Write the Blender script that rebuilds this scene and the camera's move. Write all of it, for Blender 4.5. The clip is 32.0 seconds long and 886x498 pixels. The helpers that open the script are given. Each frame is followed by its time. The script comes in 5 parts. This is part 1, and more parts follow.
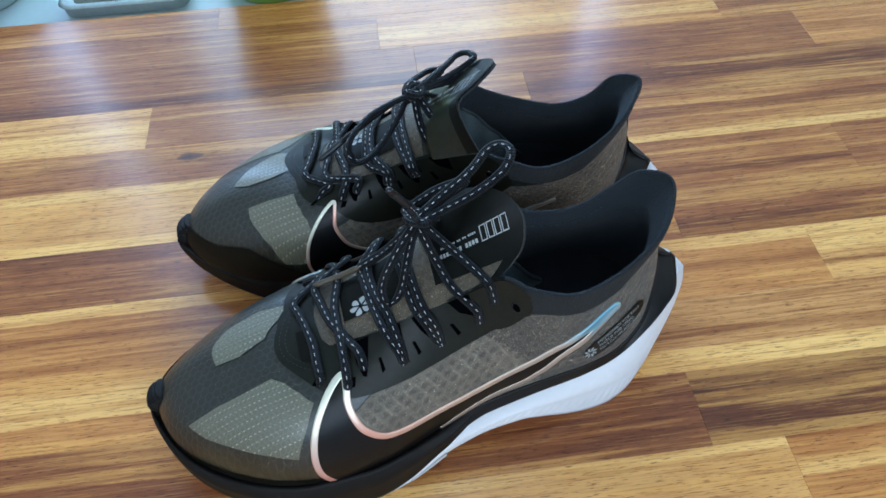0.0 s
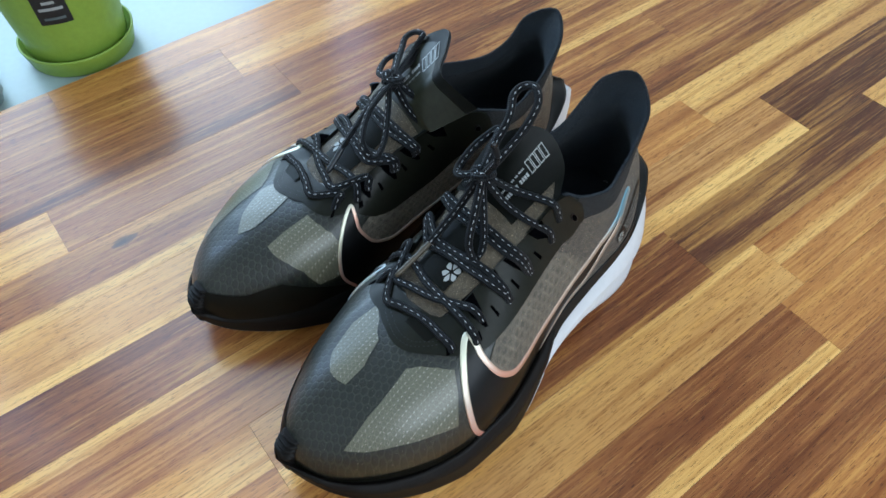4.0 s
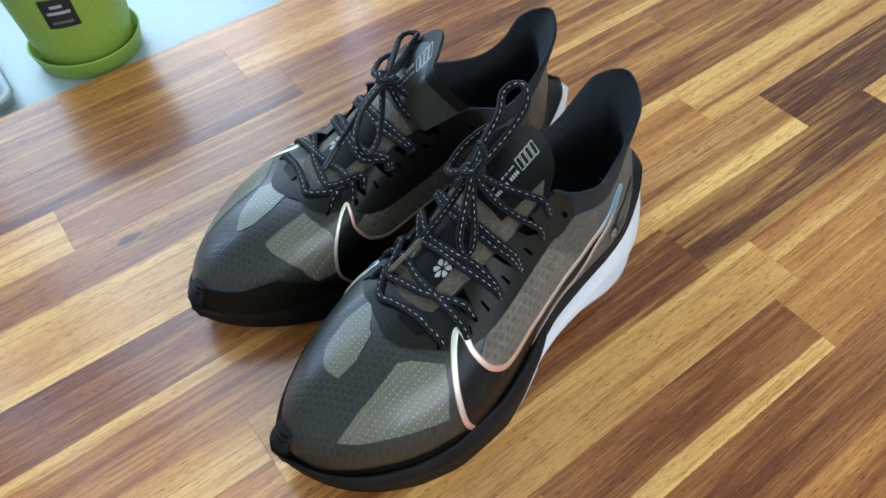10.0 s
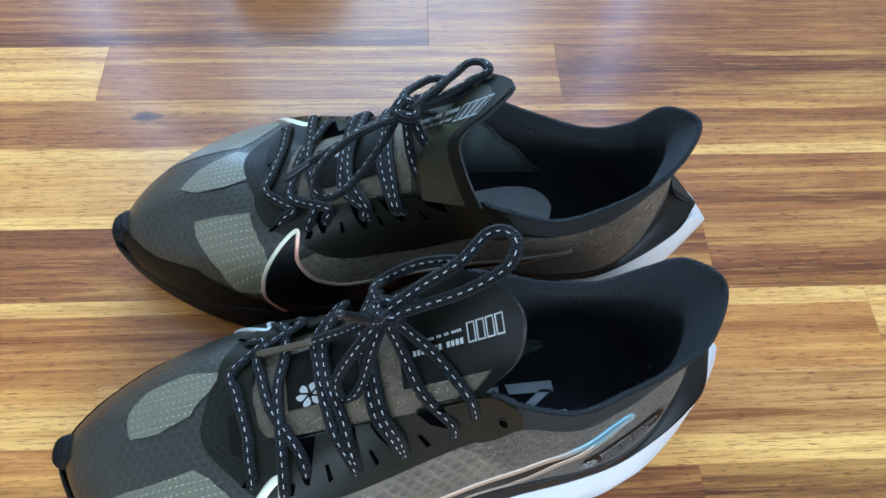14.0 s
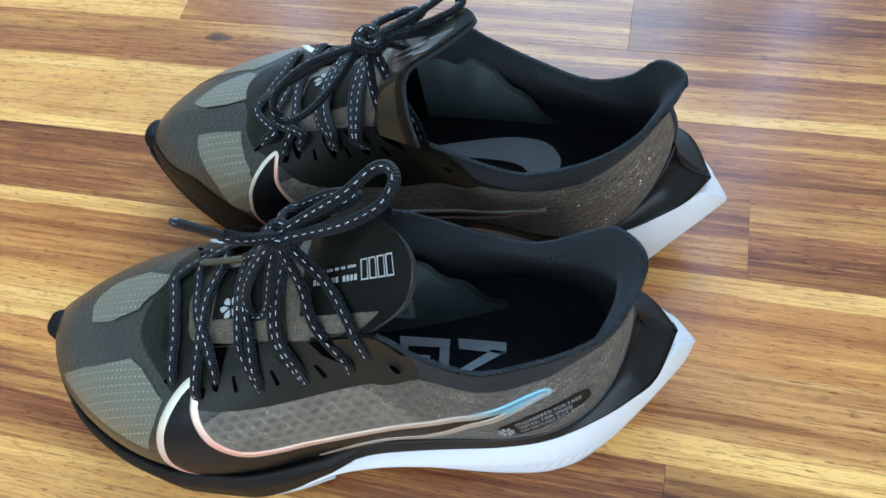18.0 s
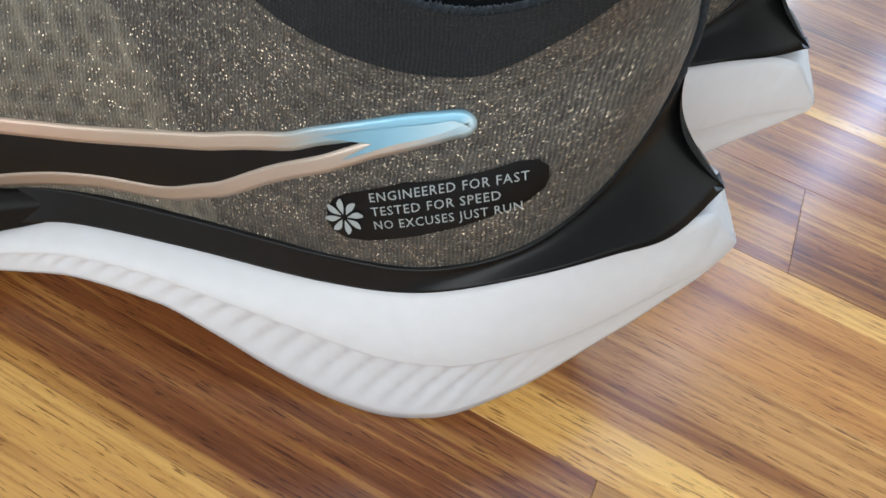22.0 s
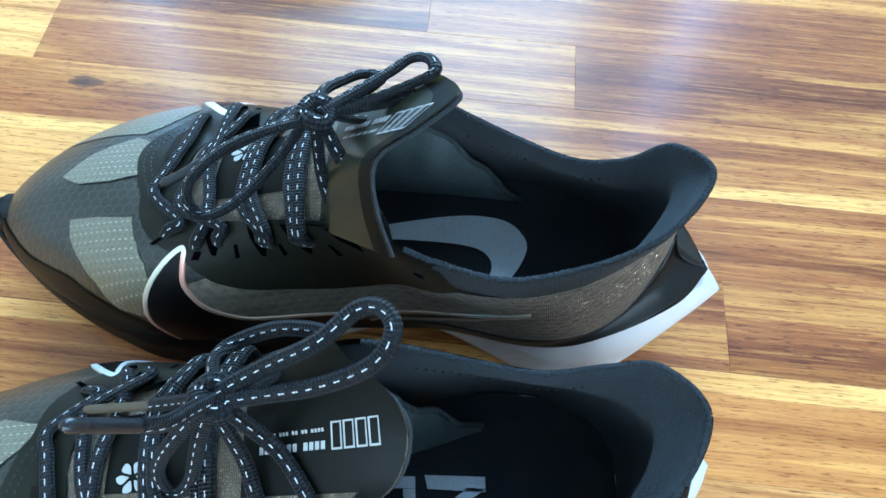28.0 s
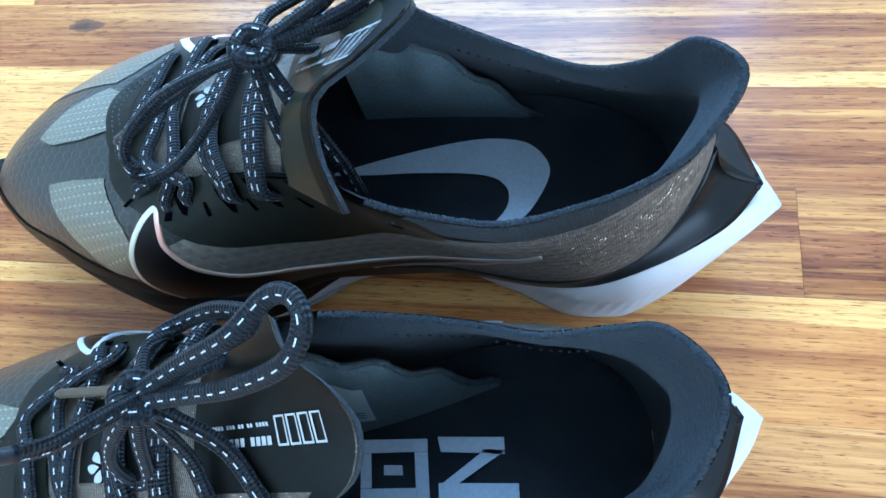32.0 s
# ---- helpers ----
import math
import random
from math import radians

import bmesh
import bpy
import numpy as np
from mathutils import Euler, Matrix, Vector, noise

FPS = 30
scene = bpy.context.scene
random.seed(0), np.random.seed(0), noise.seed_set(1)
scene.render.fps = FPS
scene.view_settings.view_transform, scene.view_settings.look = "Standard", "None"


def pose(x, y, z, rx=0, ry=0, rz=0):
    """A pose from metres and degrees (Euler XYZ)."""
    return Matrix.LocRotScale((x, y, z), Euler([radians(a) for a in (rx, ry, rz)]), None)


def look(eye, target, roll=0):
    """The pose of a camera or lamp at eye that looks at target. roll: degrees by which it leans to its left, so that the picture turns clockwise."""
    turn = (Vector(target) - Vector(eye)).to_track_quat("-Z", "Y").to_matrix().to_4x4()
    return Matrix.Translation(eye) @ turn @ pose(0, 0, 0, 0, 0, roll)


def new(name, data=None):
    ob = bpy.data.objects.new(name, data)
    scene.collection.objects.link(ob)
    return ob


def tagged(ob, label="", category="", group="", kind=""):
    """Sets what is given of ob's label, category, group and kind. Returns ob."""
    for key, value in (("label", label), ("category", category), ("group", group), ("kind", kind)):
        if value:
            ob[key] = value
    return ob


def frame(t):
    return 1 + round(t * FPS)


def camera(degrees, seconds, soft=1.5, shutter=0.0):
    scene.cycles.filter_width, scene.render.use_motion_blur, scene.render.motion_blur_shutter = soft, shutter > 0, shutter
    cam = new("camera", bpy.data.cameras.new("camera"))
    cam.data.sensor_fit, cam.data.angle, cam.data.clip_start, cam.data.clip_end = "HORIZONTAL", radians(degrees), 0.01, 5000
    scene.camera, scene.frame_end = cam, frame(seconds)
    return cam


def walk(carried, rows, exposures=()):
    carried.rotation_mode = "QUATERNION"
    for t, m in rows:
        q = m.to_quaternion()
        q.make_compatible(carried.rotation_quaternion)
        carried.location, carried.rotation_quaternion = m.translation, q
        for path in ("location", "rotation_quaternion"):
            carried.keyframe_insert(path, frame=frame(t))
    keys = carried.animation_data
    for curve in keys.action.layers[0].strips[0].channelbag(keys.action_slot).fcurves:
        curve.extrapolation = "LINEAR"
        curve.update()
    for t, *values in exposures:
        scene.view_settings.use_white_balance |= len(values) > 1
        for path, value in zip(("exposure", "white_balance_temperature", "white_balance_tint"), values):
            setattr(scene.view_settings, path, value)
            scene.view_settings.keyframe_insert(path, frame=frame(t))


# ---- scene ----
cam = camera(63.22, 32.0, soft=1.6)
PATH = [
    (0, (-0.03208, -0.24094, 0.38861), (0.03690, 0.37292, -0.39779), -1.411),
    (0.5, (-0.08620, -0.22836, 0.38581), (0.08953, 0.34769, -0.41250), -2.133),
    (1, (-0.07810, -0.22900, 0.38616), (0.14262, 0.31683, -0.42214), -2.488),
    (1.5, (-0.09070, -0.21857, 0.38273), (0.15989, 0.30101, -0.43413), -4.254),
    (2, (-0.13500, -0.21025, 0.38168), (0.18394, 0.25878, -0.44190), -4.464),
    (2.5, (-0.16658, -0.21010, 0.39252), (0.18179, 0.25196, -0.42304), -3.278),
    (3, (-0.17692, -0.21217, 0.39316), (0.18364, 0.26043, -0.41099), -2.586),
    (3.5, (-0.19047, -0.21934, 0.40450), (0.17424, 0.27099, -0.38706), -1.493),
    (5.5, (-0.18821, -0.21391, 0.40527), (0.18431, 0.27722, -0.38215), 0.124),
    (6, (-0.18903, -0.21669, 0.40721), (0.17940, 0.27868, -0.37947), -0.300),
    (6.5, (-0.19036, -0.22740, 0.40941), (0.17274, 0.26917, -0.37899), -0.909),
    (7, (-0.19192, -0.23134, 0.41263), (0.17004, 0.26977, -0.37342), -1.265),
    (7.5, (-0.19056, -0.22999, 0.41029), (0.17298, 0.27302, -0.37381), -1.375),
    (8, (-0.18744, -0.23391, 0.41020), (0.17688, 0.26724, -0.37474), -1.502),
    (8.5, (-0.18821, -0.23601, 0.41151), (0.17388, 0.26844, -0.37234), -1.802),
    (9, (-0.18651, -0.23524, 0.41089), (0.17273, 0.27128, -0.37294), -2.093),
    (9.5, (-0.18240, -0.23521, 0.40852), (0.17295, 0.26956, -0.37821), -2.263),
    (10, (-0.18284, -0.23088, 0.40859), (0.16750, 0.27329, -0.38076), -2.422),
    (10.5, (-0.18170, -0.22995, 0.40900), (0.16819, 0.27549, -0.37974), -2.659),
    (11, (-0.17999, -0.22894, 0.40928), (0.16717, 0.27779, -0.37984), -2.744),
    (11.5, (-0.17562, -0.23013, 0.40591), (0.15659, 0.27915, -0.38799), -1.954),
    (12, (-0.15544, -0.24205, 0.39497), (0.10838, 0.30274, -0.40102), -0.239),
    (12.5, (-0.07079, -0.26958, 0.38354), (0.07402, 0.32777, -0.40526), 1.590),
    (13, (-0.04214, -0.25980, 0.36666), (0.00204, 0.33374, -0.43694), 0.216),
    (13.5, (-0.03540, -0.19882, 0.37611), (0.00644, 0.35079, -0.45826), 1.279),
    (14, (-0.01087, -0.13154, 0.36846), (0.03566, 0.36125, -0.50045), 3.612),
    (14.5, (0.02653, -0.10898, 0.36006), (0.02032, 0.34385, -0.53152), 1.171),
    (16.5, (0.07874, -0.09617, 0.35970), (-0.09295, 0.31441, -0.53581), -15.220),
    (17, (0.08749, -0.10028, 0.36622), (-0.11176, 0.32249, -0.51784), -17.436),
    (17.5, (0.08516, -0.11408, 0.37217), (-0.12196, 0.31100, -0.50897), -18.185),
    (18, (0.08876, -0.12448, 0.35170), (-0.11346, 0.29648, -0.53255), -15.523),
    (18.5, (0.12094, -0.14046, 0.29326), (-0.10452, 0.29305, -0.57923), -11.174),
    (19, (0.12836, -0.14541, 0.26740), (-0.14516, 0.30803, -0.58089), -12.560),
    (19.5, (0.12761, -0.13615, 0.24579), (-0.15051, 0.32886, -0.59469), -10.671),
    (20, (0.12924, -0.12998, 0.22641), (-0.16946, 0.33080, -0.60933), -12.494),
    (20.5, (0.12421, -0.13105, 0.22169), (-0.18116, 0.31659, -0.61877), -13.679),
    (21, (0.12665, -0.12740, 0.21531), (-0.17483, 0.33027, -0.62113), -11.573),
    (21.5, (0.11891, -0.13246, 0.17898), (-0.11698, 0.41404, -0.62456), 3.612),
    (22, (0.10609, -0.14389, 0.15797), (-0.06377, 0.49685, -0.59076), 15.710),
    (22.5, (0.09799, -0.14845, 0.16126), (-0.07839, 0.50010, -0.57919), 15.443),
    (23, (0.09844, -0.15116, 0.16158), (-0.07267, 0.49792, -0.57965), 15.608),
    (23.5, (0.09637, -0.15376, 0.16581), (-0.07835, 0.49009, -0.57912), 14.683),
    (24, (0.10101, -0.15726, 0.19699), (-0.08042, 0.47931, -0.55259), 11.831),
    (24.5, (0.09855, -0.15118, 0.23378), (-0.06806, 0.46429, -0.53657), 9.818),
    (25, (0.08761, -0.13094, 0.26220), (-0.05648, 0.45258, -0.53702), 7.009),
    (25.5, (0.07599, -0.11364, 0.28147), (-0.05659, 0.41931, -0.55422), 3.177),
    (26, (0.06683, -0.10261, 0.30041), (-0.05877, 0.39741, -0.55645), -0.258),
    (26.5, (0.06023, -0.09024, 0.31427), (-0.05275, 0.40073, -0.54955), -1.696),
    (28.5, (0.03528, -0.06297, 0.31344), (0.02948, 0.38550, -0.58034), 4.560),
    (29, (0.04475, -0.05203, 0.30708), (0.02608, 0.34103, -0.61224), 2.253),
    (29.5, (0.06071, -0.05565, 0.28733), (-0.03280, 0.28030, -0.64989), -9.822),
    (30, (0.06924, -0.05915, 0.27839), (-0.08629, 0.24605, -0.66111), -20.917),
    (30.5, (0.07238, -0.04864, 0.28314), (-0.08891, 0.26904, -0.65124), -21.676),
    (31, (0.07857, -0.02680, 0.28386), (-0.08376, 0.31259, -0.64268), -21.404),
    (31.5, (0.07367, -0.02971, 0.28414), (-0.09093, 0.31143, -0.64135), -21.916),
    (32, (0.07073, -0.04271, 0.28658), (-0.08447, 0.29738, -0.64092), -20.678),
]

walk(cam, [(t, look(eye, target, roll)) for t, eye, target, roll in PATH], exposures=[(0.0, 0.15, 4980, 2), (3.0, 0.13, 5300, 2), (6.0, 0.13, 5400, 4), (9.0, 0.13, 5450, 4), (11.5, 0.13, 5650, 6), (13.0, 0.19, 6550, 8), (14.0, 0.46, 5000, 2), (17.0, 0.62, 4950, 0), (18.2, 0.48, 5150, 1), (20.0, 0.4, 5900, 6), (23.0, 0.18, 6000, 6), (24.3, 0.34, 5850, 4), (25.0, 0.58, 5250, -4), (26.0, 0.85, 4850, -8), (29.0, 1.08, 4580, -4), (30.2, 1.15, 4500, -3), (32.0, 1.22, 4300, -1)])

# ---- light ----
world = bpy.data.worlds.new("world")
scene.world = world
world.use_nodes = True
sky = world.node_tree.nodes.new("ShaderNodeTexSky")
sky.sky_type, sky.sun_disc, sky.sun_elevation, sky.sun_rotation = "NISHITA", False, radians(38), radians(20)
world.node_tree.links.new(sky.outputs[0], world.node_tree.nodes["Background"].inputs[0])
world.node_tree.nodes["Background"].inputs[1].default_value = 0.12


def area(name, m, size_x, size_y, power, colour):
    lamp = bpy.data.lights.new(name, "AREA")
    lamp.shape, lamp.size, lamp.size_y, lamp.energy, lamp.color = "RECTANGLE", size_x, size_y, power, colour
    ob = new(name, lamp)
    ob.matrix_world = m
    return ob


# daylight in the window over the sill, and in an unseen wide one added behind the camera as fill
area("window_daylight", look((-0.06, 0.83, 1.355), (-0.06, -1, 1.355)), 0.52, 2.45, 16.5, (0.74, 0.88, 1.0))
area("window_gap_daylight", look((0.352, 0.83, 1.355), (0.352, -1, 1.355)), 0.045, 2.45, 3.5, (0.42, 0.60, 1.0))
area("window_side_daylight", look((-0.525, 0.83, 1.355), (-0.525, -1, 1.355)), 0.05, 2.45, 3.0, (0.60, 0.75, 1.0))
area("added_rear_daylight", look((0.2, -1.60, 0.95), (0.2, 0, 0.55)), 2.3, 1.0, 26, (1.0, 0.96, 0.90))


# ---- materials ----
def nodes_of(name):
    m = bpy.data.materials.new(name)
    m.use_nodes = True
    t = m.node_tree
    return m, t, t.nodes["Principled BSDF"]


def add(t, kind, **values):
    n = t.nodes.new(kind)
    for key, value in values.items():
        if key.startswith("i_"):
            n.inputs[int(key[2:])].default_value = value
        else:
            setattr(n, key, value)
    return n


def ramp(t, source, stops):
    r = t.nodes.new("ShaderNodeValToRGB")
    e = r.color_ramp.elements
    while len(e) < len(stops):
        e.new(0.5)
    for k, (at, c) in zip(e, stops):
        k.position, k.color = at, (*c, 1) if len(c) == 3 else c
    t.links.new(source, r.inputs[0])
    return r.outputs[0]


def math_node(t, op, a, b=None):
    n = t.nodes.new("ShaderNodeMath")
    n.operation = op
    for k, v in enumerate((a, b)):
        if v is None:
            continue
        if isinstance(v, (int, float)):
            n.inputs[k].default_value = v
        else:
            t.links.new(v, n.inputs[k])
    return n.outputs[0]


def mixed(t, fac, a, b, blend="MIX"):
    n = t.nodes.new("ShaderNodeMix")
    n.data_type, n.blend_type = "RGBA", blend
    for k, v in ((0, fac), (6, a), (7, b)):
        if isinstance(v, (int, float)):
            n.inputs[k].default_value = v
        elif isinstance(v, tuple):
            n.inputs[k].default_value = (*v, 1)
        else:
            t.links.new(v, n.inputs[k])
    return n.outputs[2]


def bumped(t, b, height, strength, distance):
    n = add(t, "ShaderNodeBump")
    n.inputs["Strength"].default_value, n.inputs["Distance"].default_value = strength, distance
    t.links.new(height, n.inputs["Height"])
    t.links.new(n.outputs[0], b.inputs["Normal"])
    return n


def noise_of(t, vector, scale, detail=4, rough=0.5):
    n = add(t, "ShaderNodeTexNoise")
    n.inputs["Scale"].default_value, n.inputs["Detail"].default_value, n.inputs["Roughness"].default_value = scale, detail, rough
    if vector is not None:
        t.links.new(vector, n.inputs["Vector"])
    return n.outputs[0]


def stretched(t, source, scale, offset=None):
    n = add(t, "ShaderNodeMapping")
    n.inputs["Scale"].default_value = scale
    t.links.new(source, n.inputs["Vector"])
    if offset is not None:
        t.links.new(offset, n.inputs["Location"])
    return n.outputs[0]


def plain(name, colour, rough=0.5, metal=0.0, grain=0.08, scale=60, bump=0.1, distance=0.0004, coat=0.0, spec=0.5):
    """A plain surface with fine grain and broader, faint unevenness."""
    m, t, b = nodes_of(name)
    where = add(t, "ShaderNodeTexCoord").outputs["Object"]
    fine, broad = noise_of(t, where, scale * 8, 3), noise_of(t, where, scale * 0.4, 3)
    both = math_node(t, "ADD", math_node(t, "MULTIPLY", fine, 0.5), math_node(t, "MULTIPLY", broad, 0.5))
    lo, hi = tuple(c * (1 - grain * 2) for c in colour), tuple(min(1, c * (1 + grain * 2)) for c in colour)
    t.links.new(ramp(t, both, [(0.3, lo), (0.7, hi)]), b.inputs["Base Color"])
    t.links.new(ramp(t, broad, [(0.3, (rough * 0.85,) * 3), (0.7, (min(1, rough * 1.15),) * 3)]), b.inputs["Roughness"])
    b.inputs["Metallic"].default_value, b.inputs["Coat Weight"].default_value = metal, coat
    b.inputs["Specular IOR Level"].default_value = spec
    bumped(t, b, fine, bump, distance)
    return m


def hex_cells(t, vector):
    """0 in the middle of hexagonal cells of width 1, 0.5 on their borders."""
    def vec(op, a, b):
        n = add(t, "ShaderNodeVectorMath", operation=op)
        for k, v in enumerate((a, b)):
            if isinstance(v, tuple):
                n.inputs[k].default_value = v
            elif v is not None:
                t.links.new(v, n.inputs[k])
        return n
    far = vec("ADD", vector, (50.0, 50 * 1.7320508, 0)).outputs[0]
    size, half = (1, 1.7320508, 1), (0.5, 0.8660254, 0)
    a = vec("SUBTRACT", vec("MODULO", far, size).outputs[0], half).outputs[0]
    b = vec("SUBTRACT", vec("MODULO", vec("ADD", far, half).outputs[0], size).outputs[0], half).outputs[0]
    flat = (1.0, 1.0, 0.0)
    a, b = vec("MULTIPLY", a, flat).outputs[0], vec("MULTIPLY", b, flat).outputs[0]
    nearer = math_node(t, "LESS_THAN", vec("LENGTH", b, None).outputs["Value"], vec("LENGTH", a, None).outputs["Value"])
    chosen = add(t, "ShaderNodeMix", data_type="VECTOR")
    t.links.new(nearer, chosen.inputs[0]), t.links.new(a, chosen.inputs[4]), t.links.new(b, chosen.inputs[5])
    p = add(t, "ShaderNodeSeparateXYZ")
    t.links.new(vec("ABSOLUTE", chosen.outputs[1], None).outputs[0], p.inputs[0])
    slant = math_node(t, "ADD", math_node(t, "MULTIPLY", p.outputs[0], 0.5), math_node(t, "MULTIPLY", p.outputs[1], 0.8660254))
    return math_node(t, "MAXIMUM", p.outputs[0], slant)


def mesh_fabric(name, thread, gap, cell, rough=0.45, glint=0.25, film=0.3, dashes=0.0):
    """Engineered mesh under clear film: hexagonal cells, fine threads and small glints painted as pale specks."""
    m, t, b = nodes_of(name)
    uv = add(t, "ShaderNodeTexCoord").outputs["UV"]
    border = hex_cells(t, stretched(t, uv, (1 / cell, 1 / cell, 1)))
    edge = ramp(t, border, [(0.35, (0, 0, 0)), (0.45, (1, 1, 1))])
    broad = noise_of(t, uv, 45, 4, 0.6)
    fine = noise_of(t, uv, 2600, 2)
    colour = mixed(t, edge, gap, thread)
    colour = mixed(t, ramp(t, broad, [(0.3, (0, 0, 0)), (0.75, (0.45, 0.45, 0.45))]), colour, tuple(c * 0.8 for c in gap))
    colour = mixed(t, ramp(t, fine, [(0.35, (0.4,) * 3), (0.6, (0, 0, 0))]), colour, tuple(c * 0.35 for c in gap))
    painted_sparks = noise_of(t, stretched(t, uv, (1300, 2300, 1)), 1, 1)
    colour = mixed(t, ramp(t, painted_sparks, [(0.70, (0, 0, 0)), (0.78, (glint,) * 3)]), colour, (0.62, 0.57, 0.5))
    if dashes:
        p = add(t, "ShaderNodeSeparateXYZ")
        t.links.new(uv, p.inputs[0])
        run = math_node(t, "LESS_THAN", math_node(t, "FRACT", math_node(t, "DIVIDE", p.outputs[0], 0.0026)), 0.42)
        row = math_node(t, "LESS_THAN", math_node(t, "FRACT", math_node(t, "DIVIDE", p.outputs[1], 0.0034)), 0.15)
        patch = ramp(t, broad, [(0.35, (0.15,) * 3), (0.65, (1, 1, 1))])
        colour = mixed(t, math_node(t, "MULTIPLY", math_node(t, "MULTIPLY", run, row), math_node(t, "MULTIPLY", patch, dashes)), colour, (0.62, 0.60, 0.52))
    t.links.new(colour, b.inputs["Base Color"])
    b.inputs["Roughness"].default_value, b.inputs["Coat Weight"].default_value, b.inputs["Coat Roughness"].default_value = rough, film, 0.24
    height = math_node(t, "ADD", math_node(t, "MULTIPLY", edge, 0.7), math_node(t, "MULTIPLY", fine, 0.3))
    bumped(t, b, height, 0.35, 0.0005)
    return m


def knit_fabric(name, light, dark, rough=0.6, glint=0.3, relief=0.5, sheen=0.1, flakes=4000, strokes=0.0):
    """Shiny knit: fine upright ribs, rows of hexagonal relief, streaks and small glints, some painted as pale specks.
    """
    m, t, b = nodes_of(name)
    uv = add(t, "ShaderNodeTexCoord").outputs["UV"]
    p = add(t, "ShaderNodeSeparateXYZ")
    t.links.new(uv, p.inputs[0])
    sway = math_node(t, "MULTIPLY", noise_of(t, uv, 90, 3, 0.6), 0.0016)
    u = math_node(t, "ADD", math_node(t, "ADD", p.outputs[0], math_node(t, "MULTIPLY", p.outputs[1], 0.12)), sway)
    ribs = math_node(t, "SINE", math_node(t, "MULTIPLY", u, 2 * math.pi / 0.00072))
    rows = math_node(t, "SINE", math_node(t, "MULTIPLY", p.outputs[1], 2 * math.pi / 0.00105))
    weave = math_node(t, "ADD", math_node(t, "MULTIPLY", ribs, 0.30), math_node(t, "MULTIPLY", math_node(t, "MULTIPLY", ribs, rows), 0.22))
    flecks = noise_of(t, stretched(t, uv, (900, 1500, 1)), 1, 3, 0.7)
    cells = hex_cells(t, stretched(t, uv, (1 / 0.0062, 1 / 0.0050, 1)))
    dips = ramp(t, cells, [(0.18, (0, 0, 0)), (0.40, (1, 1, 1))])
    broad = noise_of(t, stretched(t, uv, (50, 90, 1)), 1, 4, 0.65)
    fac = math_node(t, "ADD", math_node(t, "ADD", math_node(t, "MULTIPLY", weave, 0.30), math_node(t, "MULTIPLY", flecks, 0.38)), math_node(t, "ADD", math_node(t, "MULTIPLY", broad, 0.40), math_node(t, "MULTIPLY", dips, 0.16 * relief)))
    colour = ramp(t, fac, [(0.26, dark), (0.68, light)])
    # glints as near-white specks in the base colour
    painted_sparks = noise_of(t, stretched(t, uv, (1700, 1500, 1)), 1, 1)
    patchy = math_node(t, "MULTIPLY", ramp(t, painted_sparks, [(0.63, (0, 0, 0)), (0.71, (min(1, glint),) * 3)]), ramp(t, noise_of(t, uv, 160, 3, 0.7), [(0.42, (0.12,) * 3), (0.62, (1, 1, 1))]))
    colour = mixed(t, math_node(t, "MULTIPLY", patchy, 0.5), colour, (0.85, 0.76, 0.64))
    if strokes:
        slant = math_node(t, "ADD", p.outputs[0], math_node(t, "MULTIPLY", p.outputs[1], 0.55))
        thin = math_node(t, "LESS_THAN", math_node(t, "FRACT", math_node(t, "DIVIDE", math_node(t, "ADD", slant, sway), 0.0062)), 0.20)
        gaps = math_node(t, "LESS_THAN", math_node(t, "FRACT", math_node(t, "DIVIDE", p.outputs[1], 0.0155)), 0.62)
        colour = mixed(t, math_node(t, "MULTIPLY", math_node(t, "MULTIPLY", thin, gaps), math_node(t, "MULTIPLY", ramp(t, broad, [(0.35, (0.2,) * 3), (0.6, (1, 1, 1))]), strokes)), colour, tuple(min(1, c * 2.2) for c in light))
    # foil flakes, each tilted its own way
    flake = add(t, "ShaderNodeTexVoronoi", feature="F1")
    flake.inputs["Scale"].default_value = flakes
    t.links.new(uv, flake.inputs["Vector"])
    tint = add(t, "ShaderNodeSeparateXYZ")
    t.links.new(flake.outputs["Color"], tint.inputs[0])
    mask = math_node(t, "MULTIPLY", math_node(t, "GREATER_THAN", tint.outputs[2], 1 - 0.05 * glint), ramp(t, broad, [(0.36, (0.35,) * 3), (0.56, (1, 1, 1))]))
    colour = mixed(t, mask, colour, (0.50, 0.42, 0.31))
    t.links.new(colour, b.inputs["Base Color"])
    t.links.new(mask, b.inputs["Metallic"])
    t.links.new(ramp(t, mask, [(0.0, (rough,) * 3), (1.0, (0.25,) * 3)]), b.inputs["Roughness"])
    b.inputs["Sheen Weight"].default_value = sheen
    tilt = add(t, "ShaderNodeVectorMath", operation="SUBTRACT")
    t.links.new(flake.outputs["Color"], tilt.inputs[0])
    tilt.inputs[1].default_value = (0.5, 0.5, 0.5)
    swing = add(t, "ShaderNodeVectorMath", operation="SCALE")
    t.links.new(tilt.outputs[0], swing.inputs[0])
    t.links.new(math_node(t, "MULTIPLY", mask, 0.9), swing.inputs["Scale"])
    relief_node = bumped(t, b, math_node(t, "ADD", weave, math_node(t, "MULTIPLY", dips, relief)), 0.6, 0.0005)
    total = add(t, "ShaderNodeVectorMath", operation="ADD")
    t.links.new(relief_node.outputs[0], total.inputs[0])
    t.links.new(swing.outputs[0], total.inputs[1])
    unit = add(t, "ShaderNodeVectorMath", operation="NORMALIZE")
    t.links.new(total.outputs[0], unit.inputs[0])
    t.links.new(unit.outputs[0], b.inputs["Normal"])
    return m


